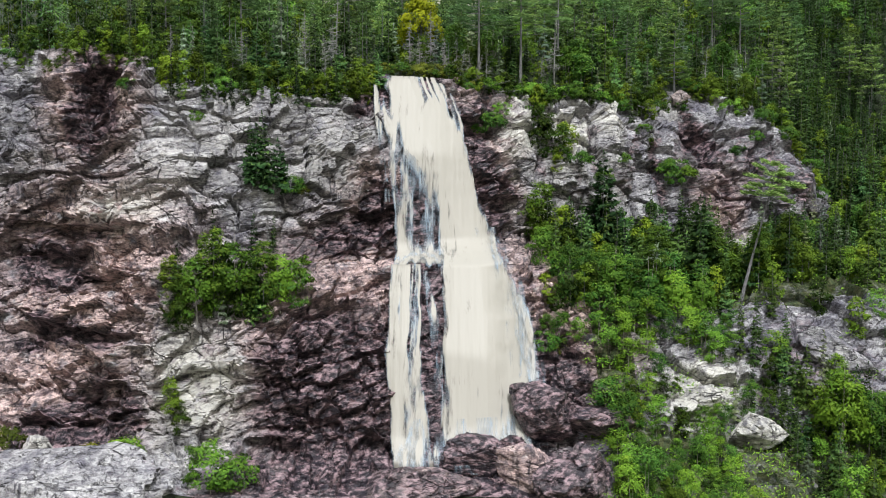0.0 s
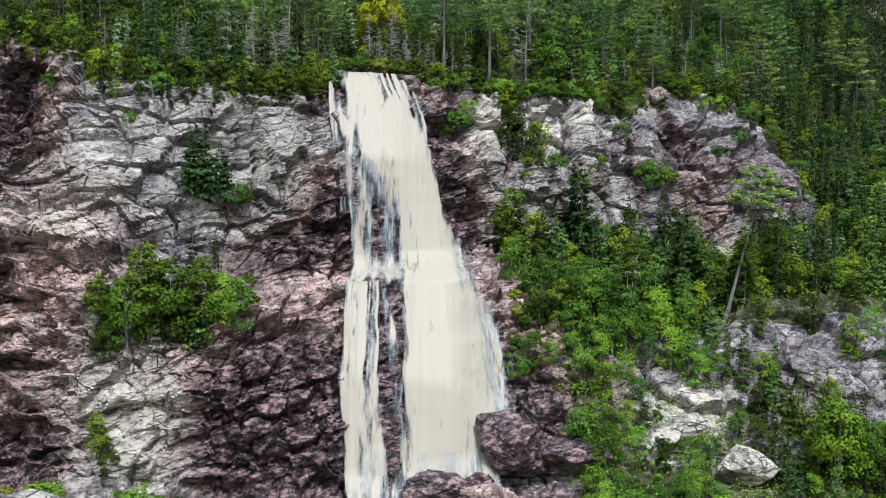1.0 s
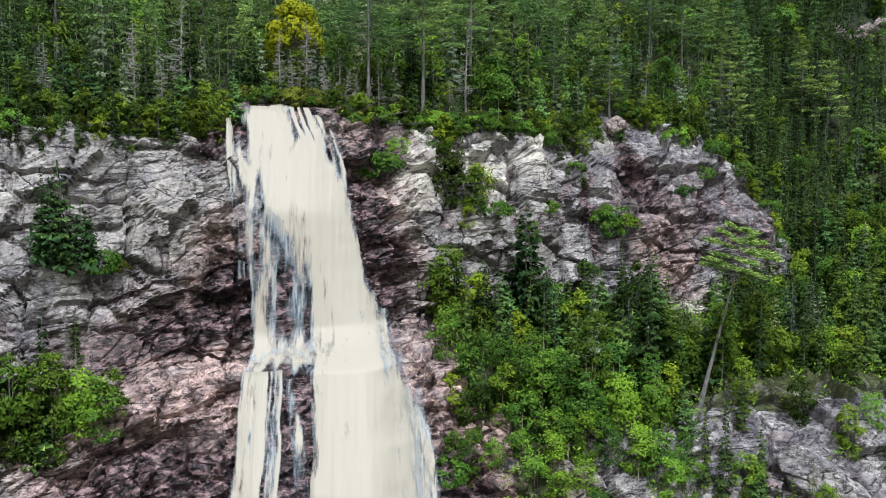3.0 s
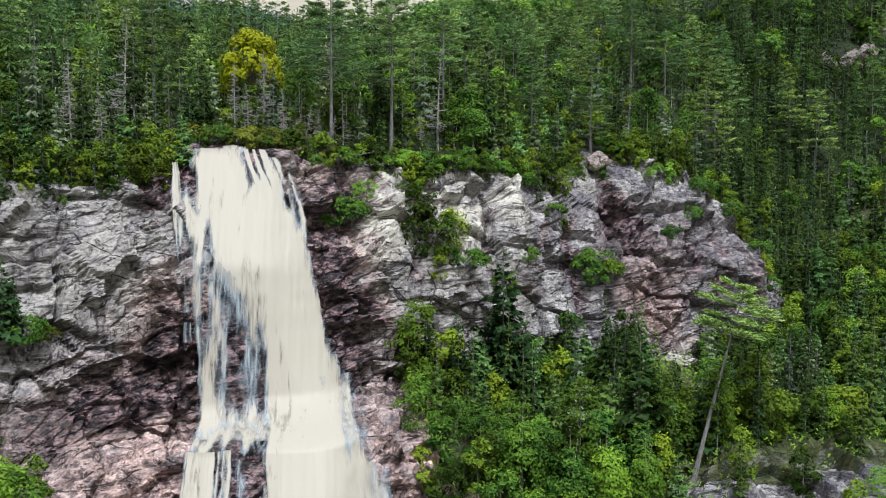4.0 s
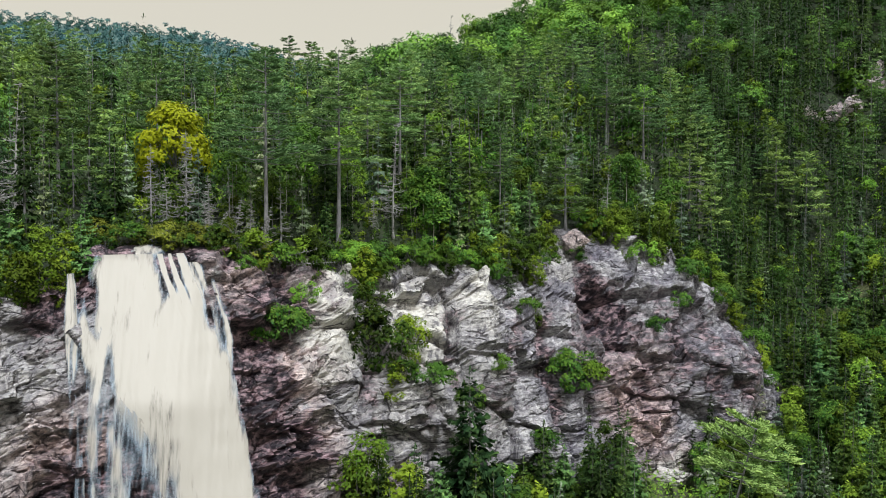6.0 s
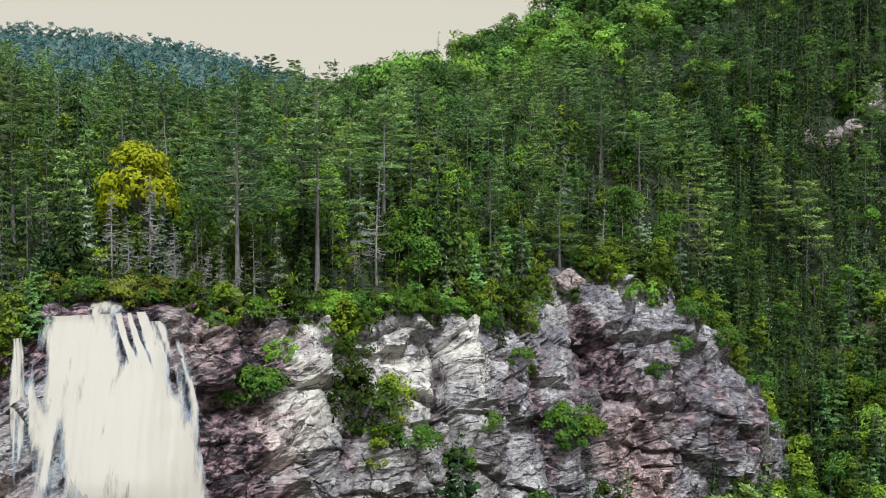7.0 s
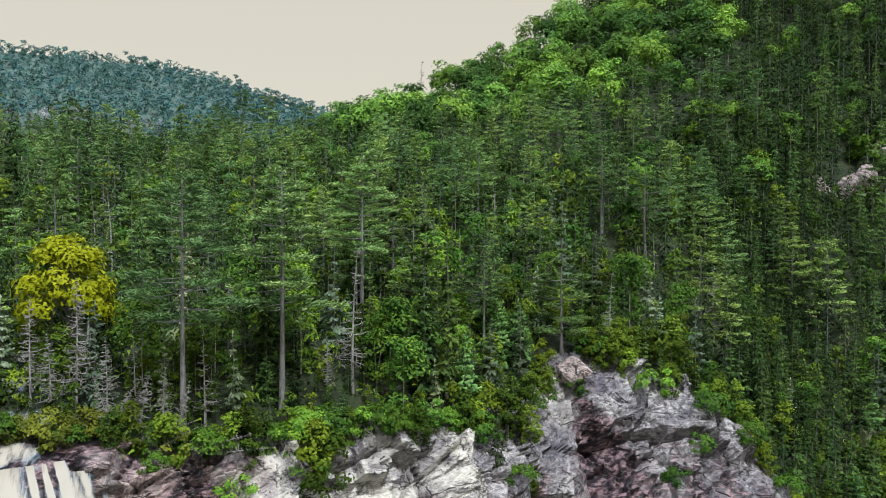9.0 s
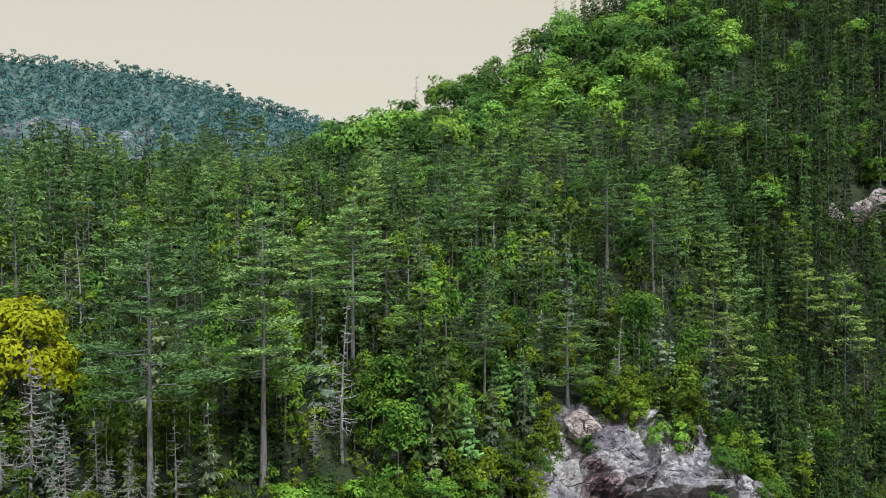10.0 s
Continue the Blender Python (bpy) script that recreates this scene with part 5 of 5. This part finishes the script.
# Growth on the ledges and in the cracks of the face: kind, shape, x, z, height.
LEDGES = [(cedars, 2, 23.5, 46, 6), (cedars, 0, 19, 49, 6.5), (cedars, 1, 21.5, 41, 6), (bushes, 0, 31, 40, 3), (cedars, 2, 43.5, 47, 4), (bushes, 1, 48, 41.5, 4.2), (cedars, 0, 50.5, 56, 4.5), (cedars, 2, 36.5, 55.5, 4), (cedars, 0, 29, 55.5, 4.5), (lichen_spruces, 0, 38.5, 52, 7), (cedars, 1, 13, 55, 5), (spruces, 2, -29.5, 39.5, 12.5), (spruces, 0, -31.5, 41, 10), (firs, 0, -30.5, 40, 10), (firs, 1, -27.5, 38.5, 9), (spruces, 2, -26.3, 38.5, 7), (bushes, 0, -25.5, 38.2, 3.5), (yellow_bushes, 0, -22.7, 37.7, 2.2),
          (cedars, 3, -41, 19.5, 10), (spruces, 2, -39.5, 19, 11.5), (birches, 3, -36.8, 19, 12.5), (cedars, 3, -34.5, 19, 14.5), (birches, 3, -32, 19.5, 14.5), (firs, 0, -28.2, 18.8, 9), (birches, 3, -25, 20, 11), (cedars, 1, -22.5, 21.5, 7.5),
          (cedars, 3, -38.5, 18, 9), (cedars, 0, -30.5, 19, 8), (snags, 0, -34, 18, 7), (lichen_spruces, 0, -33.4, 18.3, 7), (cedars, 3, -27.2, 19.5, 12), (spruces, 0, -29.8, 22, 13.5), (spruces, 1, -35.8, 22, 14), (birches, 2, -23.5, 20.5, 8),
          (cedars, 1, -39.8, 5, 7), (cedars, 0, -38.5, 3.5, 5), (snags, 2, -28, 27, 8), (spruces, 3, -27, 27.5, 8),
          (bushes, 0, 8.4, 49.5, 4.8), (bushes, 1, 10.0, 50, 3.4), (cedars, 2, 20.0, 45, 8), (cedars, 0, 22.0, 44, 7.5), (cedars, 2, 20.5, 52, 7), (cedars, 0, 18.6, 54, 6), (cedars, 1, 41, 53, 6), (cedars, 0, 43.5, 53, 5), (bushes, 0, 11.5, 53, 3), (bushes, 1, 25, 43, 3.6), (snags, 1, 23, 38, 8), (cedars, 2, 19.7, 52.5, 5.5), (bushes, 0, 18, 53.5, 4),
          (bushes, 0, 47, 40, 4.4), (bushes, 1, 49, 40.5, 3.6), (bushes, 1, 64, 46, 2.6), (bushes, 0, 35, 44, 2.4), (bushes, 1, 41, 50, 2.6), (cedars, 2, 62, 57.5, 5), (cedars, 0, 59, 58.5, 4.5), (bushes, 0, 65, 55.5, 4), (cedars, 2, 67.5, 55, 5), (bushes, 1, 70.5, 53.5, 3.6), (cedars, 0, 72.5, 52.5, 5), (bushes, 0, 75, 49.5, 3.6), (cedars, 2, 77, 47, 4.5), (bushes, 1, 79.5, 42.5, 3.4), (cedars, 0, 81, 39, 4.5), (bushes, 0, 68.5, 49, 2.6), (cedars, 1, 57, 58.8, 6), (bushes, 0, 53.5, 56.5, 2.4), (yellow_bushes, 0, 54.5, 57.5, 2.6),
          (bushes, 0, 16.5, 13, 3.4), (yellow_bushes, 0, 18.5, 12, 3), (bushes, 1, 20, 16, 3), (yellow_bushes, 0, 17.5, 29.2, 1.8), (bushes, 1, 19.5, 29, 2.4), (bushes, 0, 22, 28.5, 3),
          (bushes, 1, -53, 55.5, 2.4), (bushes, 0, -41, 50, 2), (yellow_bushes, 0, -46, 57, 2.6)]
for what, shape, x, z, tall in LEDGES:
    place = on_face(x, z)
    what.put(S, place[0], place[1] + 0.3, place[2] - 0.35, tall / HEIGHT[id(what), shape], shape)
for what, shape, x, y, tall in [(birches, 2, -31.6, 117, 8), (bushes, 0, -29, 118.5, 5), (birches, 0, -34, 118, 6), (yellow_bushes, 0, -60.7, 121.6, 4), (yellow_bushes, 0, -50.6, 122.5, 3.6), (bushes, 1, -44.4, 120.2, 4), (yellow_bushes, 0, -63, 122, 3.5)]:
    what.put(S, x, y, on_spur(x, y) - 0.3, tall / HEIGHT[id(what), shape], shape)


# ---- loose rocks ----
def boulder(name, label, x, y, z, size, seed, squash=(1, 1, 0.8), turn=0.0, stain=0.0, red=0.0, pale=0.5):
    """A broken block: a ball cut by random planes, roughened."""
    rng = np.random.default_rng(seed)
    bm = bmesh.new()
    bmesh.ops.create_icosphere(bm, subdivisions=5, radius=1.0)
    co = np.array([v.co for v in bm.verts])
    planes = unit(rng, 13)
    reach = np.ones(len(co)) * 1.15
    for p, d in zip(planes, rng.uniform(0.5, 0.85, len(planes))):
        facing = co @ p
        reach = np.where(facing > 0.05, np.minimum(reach, d / np.maximum(facing, 0.05)), reach)
    co = co * reach[:, None]
    a, b = co[:, 0] * 2 + co[:, 1] * 1.3, co[:, 2] * 2.4 - co[:, 1]
    chips, seams = blocks(a * 1.6 + 40, b * 1.6 + 40, seed)
    co = co * (1 + 0.08 * chips - 0.07 * seams + 0.06 * fractal(a * 2 + 9, b * 2 + 9, seed, 4))[:, None]
    co = co * np.array(size) * np.array(squash)
    for v, c in zip(bm.verts, co):
        v.co = c
    me = bpy.data.meshes.new(name)
    bm.to_mesh(me)
    bm.free()
    me.materials.append(ROCK)
    for key, value in (("wet", stain), ("red", red), ("pale", pale)):
        me.attributes.new(key, "FLOAT", "POINT").data.foreach_set("value", np.full(len(co), value, np.float32))
    ob = new(name, me)
    ob.matrix_basis = pose(x, y, z, 0, 0, turn)
    return tagged(ob, label, "rock")


boulder("boulder", "big dark wet boulder beside the foot of the fall", 15.2, 129.6, 5.6, (5.8, 5.0, 7.6), 3, turn=20, stain=0.75, red=0.8, pale=0)
boulder("boulder", "flat dark slab leaning on the bank", 23.0, 127.6, 4.6, (5.2, 4.0, 3.8), 4, turn=-15, stain=0.7, red=0.3, pale=0)
boulder("boulder", "dark wet rock in the plunge pool", 4.2, 125.0, -0.6, (5.0, 3.4, 4.4), 5, turn=10, stain=0.85, red=0.5, pale=0)
boulder("boulder", "brown wet rock in the spray of the fall", 9.2, 126.4, 0.4, (2.8, 2.6, 3.8), 6, turn=40, stain=0.9, red=0.8, pale=0)
boulder("boulder", "pale grey loose boulder among the bushes", 46.3, 126.5, 3.4, (4.0, 3.4, 4.2), 8, turn=25, pale=0.9)
boulder("boulder", "broad grey rock below the cliff with bushes on it", -54, 113, -1.0, (16, 7, 9.0), 9, turn=0, pale=0.15)
boulder("boulder", "pale slab of rock in the bushy bank", 40.0, 133.5, 6.6, (4.4, 2.4, 3.6), 61, turn=-20, pale=0.9)
boulder("boulder", "grey slab of rock in the bushy bank", 33.0, 134.5, 8.4, (3.4, 2.4, 3.0), 62, turn=15, pale=0.5)
boulder("boulder", "large grey rock face below the trees of the spur", 61.5, 138.5, 12.4, (6.5, 3.0, 6.2), 64, turn=-14, pale=0.1, stain=0.2)
boulder("boulder", "pale pinkish slab at the foot of the cliff", 60.8, 181.0, 26.8, (5.0, 2.6, 2.6), 17, turn=10, pale=0.9, red=0.4)
boulder("boulder", "small pale rock beside the yellow bushes", -56, 120, 3.0, (2.2, 2, 2.4), 10, pale=0.9)
boulder("boulder", "pinkish rock wedged in the broken bank", 12.5, 122.5, -1.2, (6, 3.5, 4.4), 12, turn=-20, stain=0.4, red=1.0, pale=0)
boulder("boulder", "dark blocky rock in the broken bank", 19, 120.5, -0.8, (6.5, 4, 5.4), 13, turn=35, stain=0.7, red=0.6, pale=0)
boulder("boulder", "wide dark rock ledge under the fall", -5, 121.5, -3.0, (9, 4, 5.0), 14, turn=5, stain=0.65, red=0.8, pale=0)
for x, y, tall, wide, seed, white in ((16.6, 176.6, 3.0, 1.5, 21, 1.0), (34.5, 181.6, 3.2, 2.4, 22, 1.0), (53.0, 200.8, 2.4, 4.0, 24, 0.25)):
    boulder("rock_spike", "bare rock standing among trees at the brow", x, y, ground(x, y) - 0.35 * tall, (wide, 1.6, tall), seed, pale=white, red=1 - white, turn=seed * 13)
for x, y, tall, wide, seed in ((136, 261, 5.0, 4.2, 31), (130, 259, 4.0, 3.0, 32), (150, 267, 6.5, 3.0, 33), (144, 264.5, 4.0, 3.4, 34), (139.5, 262.5, 3.6, 3.0, 35), (154, 270, 5.0, 3.0, 36)):
    boulder("outcrop", "bare grey rock outcrop on the wooded slope", x, y, ground(x, y) + 0.05 * tall, (wide, 3.0, tall), seed, pale=0.2, red=0.5, stain=0.3, turn=seed * 37)
for x, y, tall in ((58.5, 204.5, 7), (62, 205, 6), (65.5, 205, 7), (69, 204, 6.5), (72, 203, 6), (75, 201.5, 6), (78, 199.5, 6), (81, 197.2, 5), (60.5, 203, 4.5), (67, 203.2, 5), (74, 200.2, 4.5), (79.5, 197.6, 4.5)):
    what = cedars if S.random() < 0.6 else spruces
    what.put(S, x, y, min(ground(x, y), float(ease(BROW)[1](x)) + 0.3) - 0.4, tall / HEIGHT[id(what), 0], 0)
for x, y, size, seed in ((-10.9, 166.8, 1.6, 41), (-12.0, 164.2, 1.5, 47), (1.8, 169.5, 1.7, 43), (-1.0, 171.5, 1.3, 44), (4.6, 170.3, 1.4, 45), (-12.6, 165.5, 1.8, 46)):
    boulder("stream_rock", "dark rounded rock beside the stream at the brow", x, y, ground(x, y) + 0.2, (size, size * 0.8, size * 0.8), seed, stain=1.0, pale=0.0, turn=seed * 17)
for x, y, turn, lift, tall in ((2.5, 170.0, 40, 74, 6), (6.0, 171.0, -30, 80, 7), (4.0, 169.6, 95, 62, 5), (9.0, 172.6, 150, 84, 6), (0.6, 170.8, -70, 30, 4)):
    log = snags.put(S, x, y, ground(x, y) + 0.35, tall / HEIGHT[id(snags), 1], 1, lift, radians(turn))
    tagged(log, "grey driftwood log lying at the brow", "log")
for x, y, tall, lean in ((1.4, 169.6, 6.5, -14), (3.0, 170.2, 7.5, 10), (4.4, 170.8, 6.0, -24), (5.6, 171.2, 7.0, 18), (0.4, 170.4, 5.5, 26)):
    dead = snags.put(S, x, y, ground(x, y) - 0.3, tall / HEIGHT[id(snags), 2], 2, lean)
    tagged(dead, "small silvered dead tree leaning at the brow")
for x in (-13.5, -11.8, -10.4, -9.2, -8.2, -6.8, -5.6, -3.9, -3.0, -2.2, -0.6, 0.9, 2.4, 4.4, 6.2):
    y = (169.0 if -10.5 < x < -1 else 171.0) + S.uniform(-0.7, 0.7)
    (yellow_bushes if S.random() < 0.35 else bushes).put(S, x, y, ground(x, y) - 0.3, S.uniform(0.75, 1.25))
